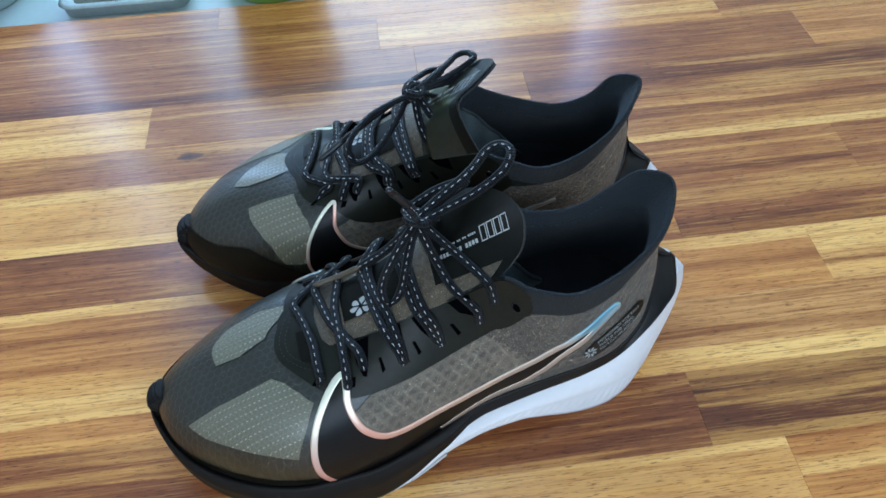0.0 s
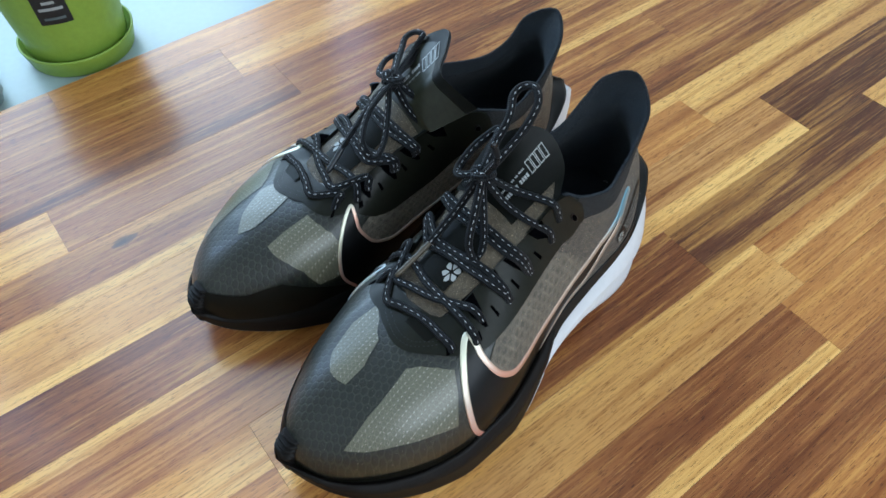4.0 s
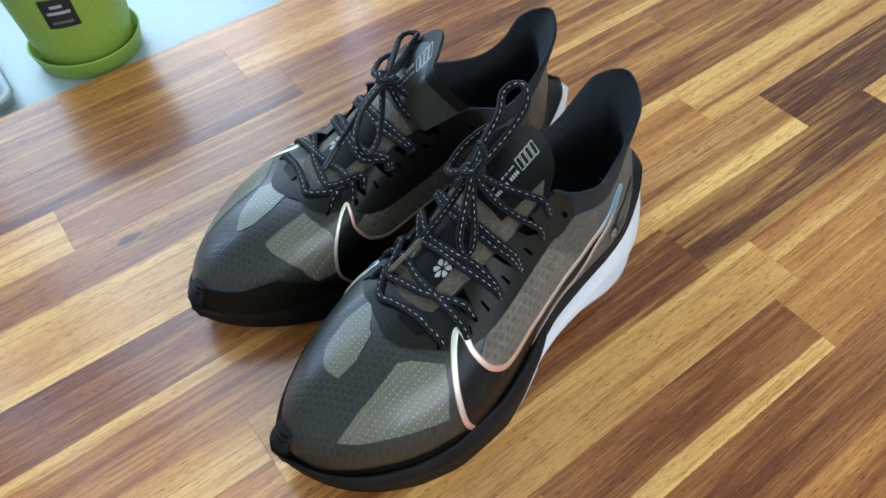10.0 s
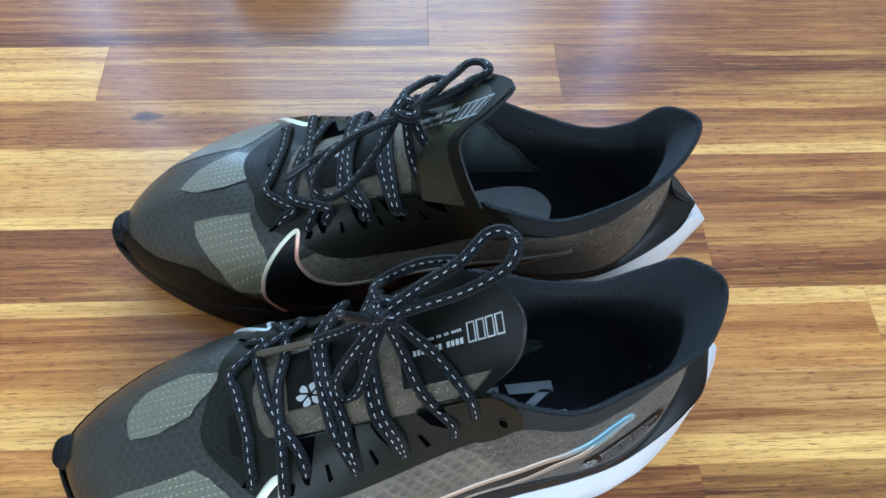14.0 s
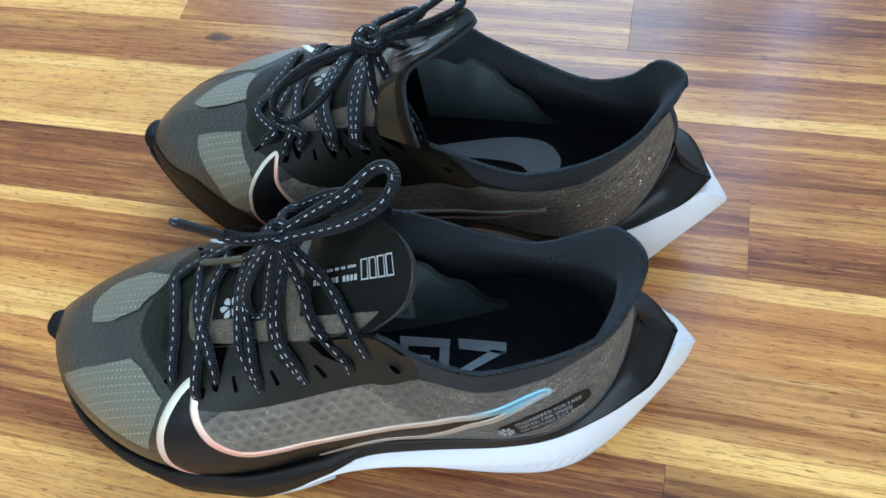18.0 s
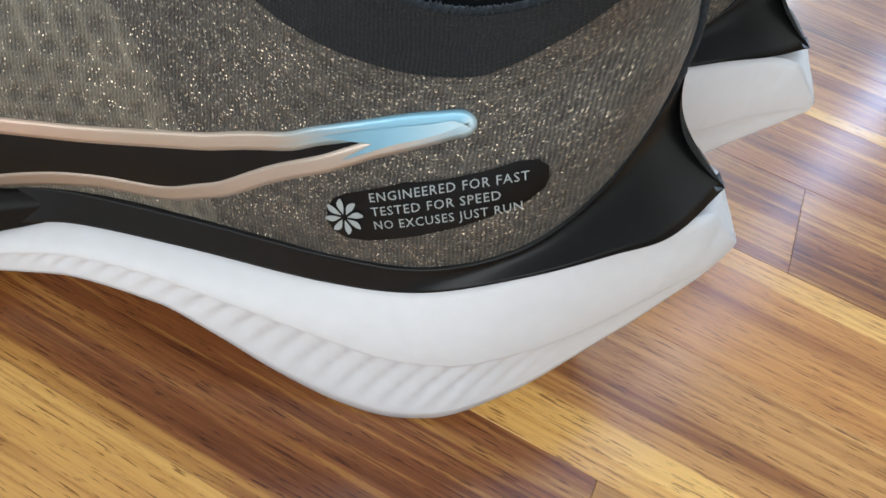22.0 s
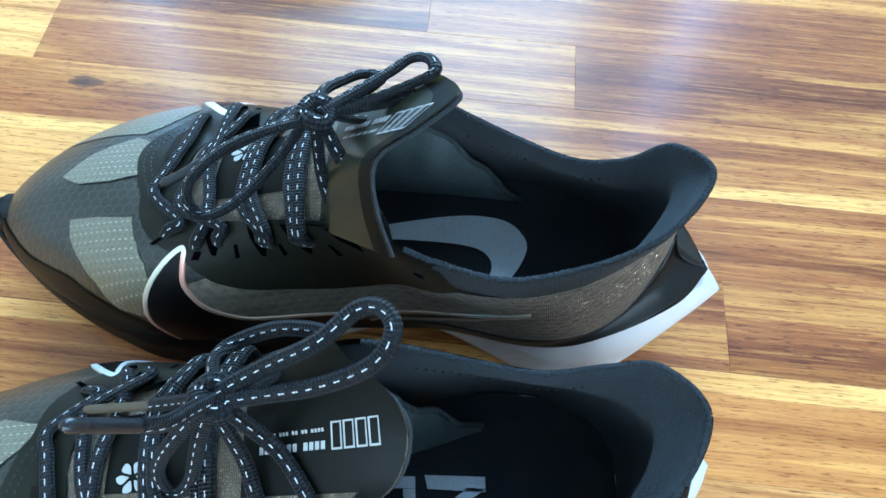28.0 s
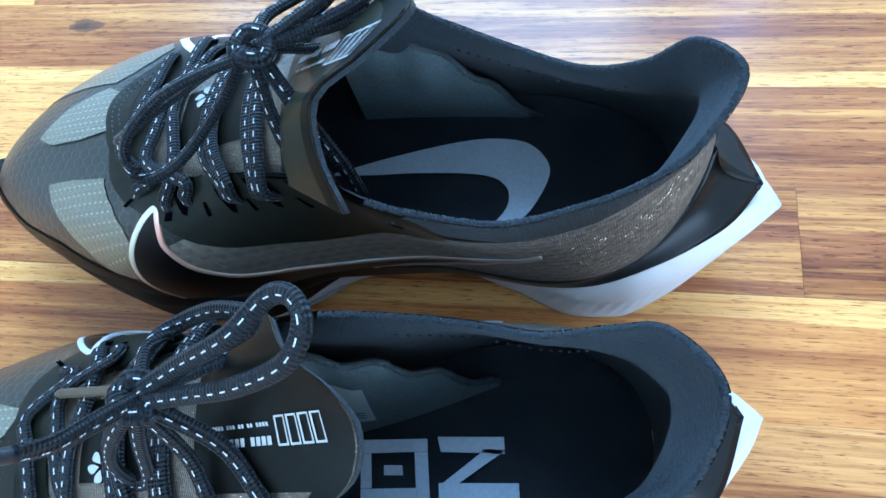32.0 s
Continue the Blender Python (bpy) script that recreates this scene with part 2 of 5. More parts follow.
def wood_of(name, knots=()):
    """Varnished acacia: the tone of a stave is its object colour; sapwood and heartwood bands, streaks, pores and knots run along it."""
    m, t, b = nodes_of(name)
    info = add(t, "ShaderNodeObjectInfo")
    shift = add(t, "ShaderNodeCombineXYZ")
    for k, f in enumerate((7.3, 3.1, 5.7)):
        t.links.new(math_node(t, "MULTIPLY", info.outputs["Random"], f), shift.inputs[k])
    where = add(t, "ShaderNodeTexCoord").outputs["Object"]
    place = add(t, "ShaderNodeSeparateXYZ")
    t.links.new(where, place.inputs[0])
    wide = noise_of(t, stretched(t, where, (1.7, 46, 1), shift.outputs[0]), 1.0, 3, 0.55)
    mid = noise_of(t, stretched(t, where, (5, 190, 1), shift.outputs[0]), 1.0, 5, 0.62)
    fine = noise_of(t, stretched(t, where, (20, 720, 1), shift.outputs[0]), 1.0, 5, 0.65)
    pores = noise_of(t, stretched(t, where, (110, 1500, 1), shift.outputs[0]), 1.0, 3, 0.6)
    cloud = noise_of(t, stretched(t, where, (9, 22, 1), shift.outputs[0]), 1.0, 4, 0.6)
    rings = math_node(t, "SINE", math_node(t, "MULTIPLY", math_node(t, "ADD", wide, math_node(t, "MULTIPLY", mid, 0.10)), 62))
    streak = math_node(t, "ADD", math_node(t, "ADD", math_node(t, "MULTIPLY", wide, 0.55), math_node(t, "MULTIPLY", mid, 0.45)), math_node(t, "MULTIPLY", rings, 0.030))
    base = info.outputs["Color"]
    deep, bright = mixed(t, 1.0, base, (0.62, 0.50, 0.40), "MULTIPLY"), mixed(t, 0.5, base, (0.78, 0.47, 0.135))
    colour = mixed(t, ramp(t, streak, [(0.38, (0.95,) * 3), (0.485, (0, 0, 0))]), base, deep)
    colour = mixed(t, ramp(t, streak, [(0.515, (0, 0, 0)), (0.60, (0.9,) * 3)]), colour, bright)
    colour = mixed(t, ramp(t, cloud, [(0.40, (0.45,) * 3), (0.56, (0, 0, 0))]), colour, mixed(t, 1.0, colour, (0.74, 0.62, 0.52), "MULTIPLY"))

    def band(key, sway, soft):
        """1 between the two heights across the stave that the object carries under this key."""
        n = add(t, "ShaderNodeAttribute", attribute_type="OBJECT", attribute_name=key)
        p = add(t, "ShaderNodeSeparateXYZ")
        t.links.new(n.outputs["Vector"], p.inputs[0])
        drift = noise_of(t, stretched(t, where, (5.5, 6, 1), shift.outputs[0]), 1.0, 3, 0.6)
        y = math_node(t, "ADD", place.outputs[1], math_node(t, "MULTIPLY", math_node(t, "SUBTRACT", drift, 0.5), sway))
        y = math_node(t, "ADD", y, math_node(t, "MULTIPLY", math_node(t, "SUBTRACT", mid, 0.5), 0.004))
        low = math_node(t, "MINIMUM", math_node(t, "MAXIMUM", math_node(t, "DIVIDE", math_node(t, "SUBTRACT", y, p.outputs[0]), soft), 0.0), 1.0)
        high = math_node(t, "MINIMUM", math_node(t, "MAXIMUM", math_node(t, "DIVIDE", math_node(t, "SUBTRACT", p.outputs[1], y), soft), 0.0), 1.0)
        return math_node(t, "MULTIPLY", math_node(t, "MULTIPLY", low, high), p.outputs[2])

    colour = mixed(t, band("heart", 0.012, 0.002), colour, mixed(t, 1.0, colour, (0.54, 0.41, 0.32), "MULTIPLY"))
    colour = mixed(t, band("sap", 0.010, 0.0012), colour, mixed(t, ramp(t, mid, [(0.40, (1, 1, 1)), (0.56, (0, 0, 0))]), (0.80, 0.53, 0.19), (0.62, 0.35, 0.10)))
    colour = mixed(t, ramp(t, fine, [(0.37, (0.72,) * 3), (0.48, (0, 0, 0))]), colour, mixed(t, 1.0, colour, (0.64, 0.52, 0.42), "MULTIPLY"))
    colour = mixed(t, ramp(t, fine, [(0.54, (0, 0, 0)), (0.65, (0.60,) * 3)]), colour, mixed(t, 0.4, colour, (0.78, 0.46, 0.13)))
    colour = mixed(t, ramp(t, pores, [(0.35, (0.85,) * 3), (0.425, (0, 0, 0))]), colour, mixed(t, 1.0, colour, (0.30, 0.21, 0.15), "MULTIPLY"))
    for x, y, size in knots:
        p = add(t, "ShaderNodeMapping")
        p.inputs["Location"].default_value, p.inputs["Scale"].default_value = (-x / size, -y / size * 2.6, 0), (1 / size, 2.6 / size, 1)
        t.links.new(where, p.inputs["Vector"])
        d = add(t, "ShaderNodeVectorMath", operation="LENGTH")
        t.links.new(p.outputs[0], d.inputs[0])
        r = math_node(t, "ADD", d.outputs["Value"], math_node(t, "MULTIPLY", noise_of(t, stretched(t, where, (120, 260, 1)), 1, 4), 0.9))
        colour = mixed(t, ramp(t, r, [(0.55, (0.95,) * 3), (0.95, (0.6,) * 3), (1.7, (0, 0, 0))]), colour, (0.055, 0.026, 0.016))
    colour = mixed(t, 1.0, colour, (1.04, 0.955, 0.80), "MULTIPLY")
    t.links.new(colour, b.inputs["Base Color"])
    t.links.new(ramp(t, fine, [(0.3, (0.46,) * 3), (0.7, (0.34,) * 3)]), b.inputs["Roughness"])
    b.inputs["Coat Weight"].default_value, b.inputs["Coat Roughness"].default_value = 0.62, 0.20
    b.inputs["Specular IOR Level"].default_value = 0.25
    bumped(t, b, math_node(t, "ADD", math_node(t, "MULTIPLY", fine, 0.5), math_node(t, "MULTIPLY", pores, 0.5)), 0.26, 0.0006)
    return m


def lace_of(name):
    """Black woven cord, blue highlights coloured onto its ribs, with a dashed white stitch along its middle."""
    m, t, b = nodes_of(name)
    p = add(t, "ShaderNodeSeparateXYZ")
    t.links.new(add(t, "ShaderNodeTexCoord").outputs["UV"], p.inputs[0])
    run = math_node(t, "FRACT", math_node(t, "DIVIDE", p.outputs[0], 0.0040))
    dash = math_node(t, "LESS_THAN", run, 0.44)
    off = math_node(t, "ABSOLUTE", math_node(t, "SUBTRACT", math_node(t, "FRACT", math_node(t, "MULTIPLY", p.outputs[1], 2)), 0.5))
    white = math_node(t, "MULTIPLY", dash, math_node(t, "LESS_THAN", off, 0.024))
    round_it = math_node(t, "MULTIPLY", p.outputs[1], 2 * math.pi * 4)
    along = math_node(t, "MULTIPLY", p.outputs[0], 2900)
    rib = math_node(t, "MULTIPLY", math_node(t, "SINE", math_node(t, "ADD", along, round_it)), math_node(t, "SINE", math_node(t, "SUBTRACT", along, round_it)))
    # bluish crests and darker hollows: the weave's sheen in the base colour
    cord = ramp(t, rib, [(0.0, (0.0015, 0.0021, 0.0032)), (0.35, (0.0030, 0.0044, 0.0070)), (1.0, (0.0050, 0.0076, 0.0122))])
    t.links.new(mixed(t, white, cord, (0.56, 0.58, 0.60)), b.inputs["Base Color"])
    b.inputs["Roughness"].default_value, b.inputs["Sheen Weight"].default_value, b.inputs["Specular IOR Level"].default_value = 0.55, 0.03, 0.22
    bumped(t, b, math_node(t, "ADD", rib, math_node(t, "MULTIPLY", white, 0.8)), 0.8, 0.0005)
    return m


def foil_of(name, silver=False, tail=(0.24, 0.44, 0.56)):
    """Iridescent foil, its angle-dependent reflections fixed in the colour: silver that runs through gold, rose and
    blue along its length.
    """
    m, t, b = nodes_of(name)
    p = add(t, "ShaderNodeSeparateXYZ")
    uv = add(t, "ShaderNodeTexCoord").outputs["UV"]
    t.links.new(uv, p.inputs[0])
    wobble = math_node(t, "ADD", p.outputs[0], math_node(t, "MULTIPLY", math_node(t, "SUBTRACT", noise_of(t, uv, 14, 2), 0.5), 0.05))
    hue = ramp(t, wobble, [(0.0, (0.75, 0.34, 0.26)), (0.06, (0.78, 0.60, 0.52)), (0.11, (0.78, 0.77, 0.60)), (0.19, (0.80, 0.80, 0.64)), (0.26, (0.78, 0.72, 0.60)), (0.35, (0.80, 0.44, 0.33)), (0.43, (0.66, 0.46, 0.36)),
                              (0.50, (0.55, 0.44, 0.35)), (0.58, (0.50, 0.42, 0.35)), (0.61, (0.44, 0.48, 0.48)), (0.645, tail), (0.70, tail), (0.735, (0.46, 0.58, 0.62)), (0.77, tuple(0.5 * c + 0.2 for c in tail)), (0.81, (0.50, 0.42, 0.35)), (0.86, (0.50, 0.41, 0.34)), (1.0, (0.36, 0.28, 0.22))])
    # silver: the window's pale blue reflection mixed into the base colour
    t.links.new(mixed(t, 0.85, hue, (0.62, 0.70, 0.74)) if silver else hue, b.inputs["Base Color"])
    b.inputs["Metallic"].default_value, b.inputs["Roughness"].default_value = 0.6, 0.42
    bumped(t, b, noise_of(t, uv, 900, 2), 0.08, 0.0003)
    return m


WOOD = wood_of("varnished_acacia")
KNOTWOOD = wood_of("varnished_acacia_with_knot", ((-.130, .0110, .0200),))
GLUE = plain("dark_glue_line", (0.055, 0.028, 0.014), 0.6)
SILL = plain("white_sill_laminate", (0.39, 0.48, 0.48), 0.35, grain=0.03, scale=20, bump=0.05)
WALL = plain("off_white_wall_paint", (0.80, 0.79, 0.76), 0.8, grain=0.04, scale=14)
FRAME = plain("white_window_frame", (0.78, 0.80, 0.80), 0.4, grain=0.03, scale=20)
FLOOR = plain("grey_floor", (0.30, 0.27, 0.24), 0.6, grain=0.1, scale=10)
GREEN = plain("green_glazed_plastic", (0.245, 0.375, 0.050), 0.42, grain=0.06, scale=25, bump=0.08)
SOIL = plain("potting_soil", (0.05, 0.035, 0.025), 0.95, grain=0.4, scale=120, bump=0.8, distance=0.003)
GREYRIM = plain("pale_grey_ceramic", (0.30, 0.36, 0.36), 0.4, grain=0.08, scale=30)
MOSS = plain("damp_grey_green_soil", (0.10, 0.115, 0.085), 0.9, grain=0.35, scale=90, bump=0.8, distance=0.002)
STICKER = plain("black_sticker", (0.012, 0.014, 0.016), 0.5)
BADGEPRINT = plain("grey_badge_print", (0.34, 0.37, 0.37), 0.5, grain=0.05)
DIMPRINT = plain("dull_silver_print", (0.36, 0.37, 0.36), 0.5, grain=0.05)
MESH = mesh_fabric("dark_hexagon_mesh", (0.0205, 0.0250, 0.0155), (0.0066, 0.0092, 0.0066), 0.0044, glint=0.25, film=0.5)
PATCH = mesh_fabric("taupe_window_mesh", (0.158, 0.156, 0.103), (0.128, 0.126, 0.083), 0.0026, glint=0.8, film=0.8, dashes=0.45)
KNIT = knit_fabric("taupe_sparkle_knit", (0.195, 0.172, 0.130), (0.033, 0.029, 0.023), rough=0.5, glint=0.6, relief=0.8, strokes=0.18)
# heel knit in two copies: inner side brighter and glintier, outer side dimmer
GLITTERKNIT = knit_fabric("lit_side_taupe_knit", (0.125, 0.104, 0.078), (0.015, 0.013, 0.011), rough=0.45, glint=1.6, relief=0.8, flakes=2300)
DIMKNIT = knit_fabric("dimmer_side_taupe_knit", (0.115, 0.100, 0.080), (0.013, 0.012, 0.011), rough=0.5, glint=1.0, relief=0.6)
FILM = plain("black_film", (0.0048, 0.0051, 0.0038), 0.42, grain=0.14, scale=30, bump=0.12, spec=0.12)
COLLARKNIT = knit_fabric("dark_collar_knit", (0.013, 0.0165, 0.019), (0.003, 0.004, 0.005), rough=0.8, glint=0.0, relief=0.1, sheen=0.03)
STAYFILM = plain("olive_black_film", (0.0095, 0.0100, 0.0064), 0.38, grain=0.16, scale=34, bump=0.12, spec=0.2)
# lighter copy of the black film with an olive reflection in its base colour
OLIVEFILM = plain("olive_lit_film", (0.020, 0.021, 0.012), 0.32, grain=0.2, scale=40, bump=0.1, spec=0.35)
GLOSSBLACK = plain("gloss_black_film", (0.0028, 0.0028, 0.0030), 0.32, grain=0.08, scale=30, bump=0.05, spec=0.24)
FOAMBLACK = plain("black_foam", (0.0070, 0.0060, 0.0055), 0.48, grain=0.12, scale=50, bump=0.2, spec=0.15)
FOAM = plain("white_foam", (0.66, 0.655, 0.67), 0.5, grain=0.02, scale=35, bump=0.12)
OUTSOLE = plain("pale_outsole_edge", (0.42, 0.41, 0.40), 0.6)
CUP = plain("black_heel_shell", (0.006, 0.006, 0.006), 0.34, grain=0.12, scale=40, bump=0.05, spec=0.22)
TERRY = plain("navy_black_lining", (0.010, 0.0145, 0.0195), 0.92, grain=0.25, scale=140, bump=0.7, distance=0.0009)
TERRY.node_tree.nodes["Principled BSDF"].inputs["Sheen Weight"].default_value = 0.04
SEAM = plain("dark_overlock_thread", (0.05, 0.06, 0.065), 0.9, grain=0.3, scale=300, bump=0.8, distance=0.0006)
SLATE = plain("slate_inner_fabric", (0.100, 0.125, 0.130), 0.9, grain=0.2, scale=160, bump=0.6, distance=0.0006)
INSOLE = plain("black_insole_cloth", (0.007, 0.009, 0.014), 0.9, grain=0.2, scale=120, bump=0.5)
INSOLEPRINT = plain("slate_insole_print", (0.50, 0.55, 0.62), 0.8, grain=0.08, scale=90, bump=0.3)
TONGUE = knit_fabric("bronze_tongue_cloth", (0.125, 0.096, 0.054), (0.034, 0.026, 0.015), rough=0.42, glint=0.6)
LACE = lace_of("black_lace_white_stitch")
AGLET = plain("dark_aglet", (0.008, 0.010, 0.014), 0.3, bump=0.03)
BRASS = plain("dull_bronze_plastic", (0.060, 0.046, 0.026), 0.35, bump=0.03)
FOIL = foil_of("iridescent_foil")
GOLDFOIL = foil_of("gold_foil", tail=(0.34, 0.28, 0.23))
SILVERFOIL = foil_of("window_sheen_foil", True)
# flat black that stands in for the shade inside the lace openings
HOLE = plain("painted_eyelet_dark", (0.0015, 0.0015, 0.002), 0.95, spec=0.0)
LABELCLOTH = plain("pale_care_label", (0.42, 0.44, 0.44), 0.8, grain=0.04, scale=200)


# ---- helpers for meshes ----
def mesh_of(name, verts, faces, material, uvs=None, smooth=True):
    me = bpy.data.meshes.new(name)
    me.from_pydata([tuple(map(float, v)) for v in verts], [], faces)
    me.materials.append(material)
    if smooth:
        me.polygons.foreach_set("use_smooth", [True] * len(me.polygons))
    if uvs is not None:
        layer = me.uv_layers.new(name="UVMap")
        idx = np.empty(len(me.loops), dtype=np.int32)
        me.loops.foreach_get("vertex_index", idx)
        layer.data.foreach_set("uv", np.asarray(uvs, np.float32)[idx].ravel())
    me.update()
    return me


def part(name, data, material, parent, label=""):
    """One mesh under a thing: data is a bmesh, or verts, faces and perhaps uvs."""
    if isinstance(data, bmesh.types.BMesh):
        me = bpy.data.meshes.new(name)
        data.to_mesh(me)
        data.free()
        me.materials.append(material)
    else:
        me = mesh_of(name, data[0], data[1], material, data[2] if len(data) > 2 else None)
    ob = new(name, me)
    ob.parent = parent
    return tagged(ob, label)


def box(x0, x1, y0, y1, z0, z1, bevel=0.0):
    bm = bmesh.new()
    bmesh.ops.create_cube(bm, size=1, matrix=Matrix.LocRotScale(((x0 + x1) / 2, (y0 + y1) / 2, (z0 + z1) / 2), None, (x1 - x0, y1 - y0, z1 - z0)))
    if bevel:
        bmesh.ops.bevel(bm, geom=bm.edges[:], offset=bevel, segments=2, affect="EDGES")
    return bm


def solid(name, bm, material, label="", category="", kind=""):
    me = bpy.data.meshes.new(name)
    bm.to_mesh(me)
    bm.free()
    me.materials.append(material)
    return tagged(new(name, me), label, category, "", kind)


def lathe(rows, n=72):
    """A turned body from rows of radius and height."""
    verts, faces = [], []
    for r, z in rows:
        verts += [(r * math.cos(2 * math.pi * k / n), r * math.sin(2 * math.pi * k / n), z) for k in range(n)]
    for i in range(len(rows) - 1):
        for k in range(n):
            q = (k + 1) % n
            faces.append((i * n + k, i * n + q, (i + 1) * n + q, (i + 1) * n + k))
    return verts, faces


# ---- room ----
tagged(solid("floor", box(-1.9, 1.9, -1.85, 1.1, -0.95, -0.90), FLOOR, "plain grey floor of the room"), kind="structure")
tagged(solid("ceiling", box(-1.9, 1.9, -1.85, 1.1, 2.80, 2.85), WALL, "off-white plain ceiling"), kind="structure")
tagged(solid("wall_west", box(-1.9, -1.8, -1.85, 1.1, -0.90, 2.80), WALL, "off-white painted wall"), kind="structure")
tagged(solid("wall_east", box(1.8, 1.9, -1.85, 1.1, -0.90, 2.80), WALL, "off-white painted wall"), kind="structure")


def window_wall(name, y0, y1, x0, x1, z0, z1):
    bm = box(-1.8, x0, y0, y1, -0.9, 2.8)
    for b in ((x1, 1.8, y0, y1, -0.9, 2.8), (x0, x1, y0, y1, -0.9, z0), (x0, x1, y0, y1, z1, 2.8)):
        other = box(*b)
        me = bpy.data.meshes.new("tmp")
        other.to_mesh(me)
        other.free()
        bm.from_mesh(me)
        bpy.data.meshes.remove(me)
    return tagged(solid(name, bm, WALL, "off-white wall with a window opening"), kind="structure")


window_wall("wall_north", 0.74, 0.86, -0.62, 0.44, 0.06, 2.65)
# opening for the added rear fill, out of view
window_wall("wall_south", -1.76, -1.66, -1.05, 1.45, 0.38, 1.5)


def window(name, y, x0, x1, z0, z1, bars):
    root = tagged(new(name), "white framed window with clear panes", kind="structure")
    w = 0.05
    for b in ((x0, x1, z0, z0 + w), (x0, x1, z1 - w, z1), (x0, x0 + w, z0 + w, z1 - w), (x1 - w, x1, z0 + w, z1 - w)):
        part("frame", box(b[0], b[1], y - 0.03, y + 0.03, b[2], b[3], 0.004), FRAME, root)
    for x in bars:
        part("mullion", box(x - 0.03, x + 0.03, y - 0.028, y + 0.028, z0 + w, z1 - w, 0.004), FRAME, root)
    return root


window("window_1", 0.80, -0.62, 0.44, 0.06, 2.65, (0.30, -0.44))
# unseen frame around the added rear fill
window("unseen_rear_window", -1.71, -1.05, 1.45, 0.38, 1.5, (0.2,))

# ---- sill and worktop ----
EDGE = 0.378
tagged(solid("window_sill", box(-1.5, 1.5, EDGE + 0.002, 0.74, -0.045, -0.006, 0.002), SILL, "white laminate window sill behind the worktop"), kind="structure")


# ---- the shape of a shoe's upper ----
def keys(rows, other=None):
    """A smooth curve through rows of numbers, over 0 to 1; other: the rows that it runs on into at both ends."""
    p = np.array(rows, float)
    if other is not None:
        return np.vstack([other[1], p, other[-2]])
    return np.vstack([2 * p[0] - p[1], p, 2 * p[-1] - p[-2]])


def along(k, a):
    """The curve's places at a, which may be an array."""
    a = np.clip(np.asarray(a, float), 0, 1) * (len(k) - 3)
    n = np.minimum(a.astype(int), len(k) - 4)
    u = (a - n)[..., None]
    p, q, r, s = k[n], k[n + 1], k[n + 2], k[n + 3]
    return 0.5 * (2 * q + (r - p) * u + (2 * p - 5 * q + 4 * r - s) * u**2 + (3 * q - p - 3 * r + s) * u**3)


# The foot of the upper and its top line, from the toe (0) to the heel (1), on the outer and on the inner side
FOOT_OUT = [(.004, -.002, .030), (.011, -.026, .0265), (.032, -.046, .0235), (.060, -.0605, .0225), (.090, -.066, .025), (.120, -.063, .028), (.150, -.0545, .031), (.180, -.0485, .036),
            (.200, -.047, .0385), (.215, -.0465, .040), (.232, -.046, .043), (.250, -.042, .047), (.266, -.033, .053), (.276, -.019, .060), (.280, -.003, .064)]
TOP_OUT = [(.098, -.004, .083), (.0985, -.011, .083), (.100, -.018, .082), (.105, -.0225, .0815), (.114, -.0245, .085), (.131, -.0255, .093), (.150, -.0265, .102), (.172, -.0275, .1115),
           (.187, -.0285, .1165), (.201, -.0325, .1070), (.222, -.0355, .0990), (.243, -.0300, .0965), (.2600, -.0265, .1065), (.2715, -.0225, .1220), (.2795, -.005, .1330)]
FOOT_IN = [(.004, -.002, .030), (.014, .014, .0265), (.036, .027, .0235), (.060, .035, .0225), (.090, .040, .025), (.120, .037, .029), (.150, .030, .036), (.180, .027, .041),
           (.200, .0275, .0425), (.215, .030, .043), (.232, .032, .045), (.250, .030, .0485), (.266, .022, .054), (.276, .010, .060), (.280, -.003, .064)]
TOP_IN = [(.098, -.004, .083), (.0985, .003, .0835), (.100, .010, .0835), (.105, .0145, .083), (.114, .0165, .087), (.131, .019, .095), (.150, .0205, .1040), (.172, .0215, .1135),
          (.187, .0220, .1175), (.201, .0235, .1090), (.222, .0240, .0950), (.243, .0180, .1000), (.2600, .0150, .1145), (.2715, .0108, .1262), (.2795, -.005, .1330)]
# the other shoe's top line, pressed over to its inner side
TOP_OUT_R = TOP_OUT[:6] + [(.149, -.0265, .102), (.170, -.0280, .1100), (.185, -.0310, .1130), (.199, -.0315, .1040), (.220, -.0265, .0985), (.241, -.0195, .0985), (.258, -.0164, .1063), (.2695, -.0130, .1212), (.2785, .004, .1315)]
TOP_IN_R = TOP_IN[:6] + [(.149, .0230, .1050), (.170, .0290, .1150), (.185, .0365, .1185), (.199, .0370, .1115), (.220, .0335, .0990), (.241, .0275, .0990), (.258, .0250, .1113), (.2695, .0208, .1258), (.2785, .004, .1315)]
LIFT = keys([(.45, .55, .85, .002), (.47, .52, .85, .003), (.55, .5, .86, .004), (.60, .5, .88, .004), (.55, .5, .9, .004), (.45, .42, .85, .003), (.40, .35, .8, .003), (.38, .25, .75, .002), (.36, .22, .72, .002),
             (.36, .2, .7, .002), (.36, .2, .7, .002), (.36, .1, .7, .002), (.36, .1, .7, .001), (.36, .6, .7, .001), (.36, 1.4, .7, .001)])
SIDES = {}


def choose_top(out, inn):
    """Sets which top line the upper follows."""
    SIDES[-1], SIDES[1] = (keys(FOOT_OUT, FOOT_IN), keys(out, inn)), (keys(FOOT_IN, FOOT_OUT), keys(inn, out))


choose_top(TOP_OUT, TOP_IN)


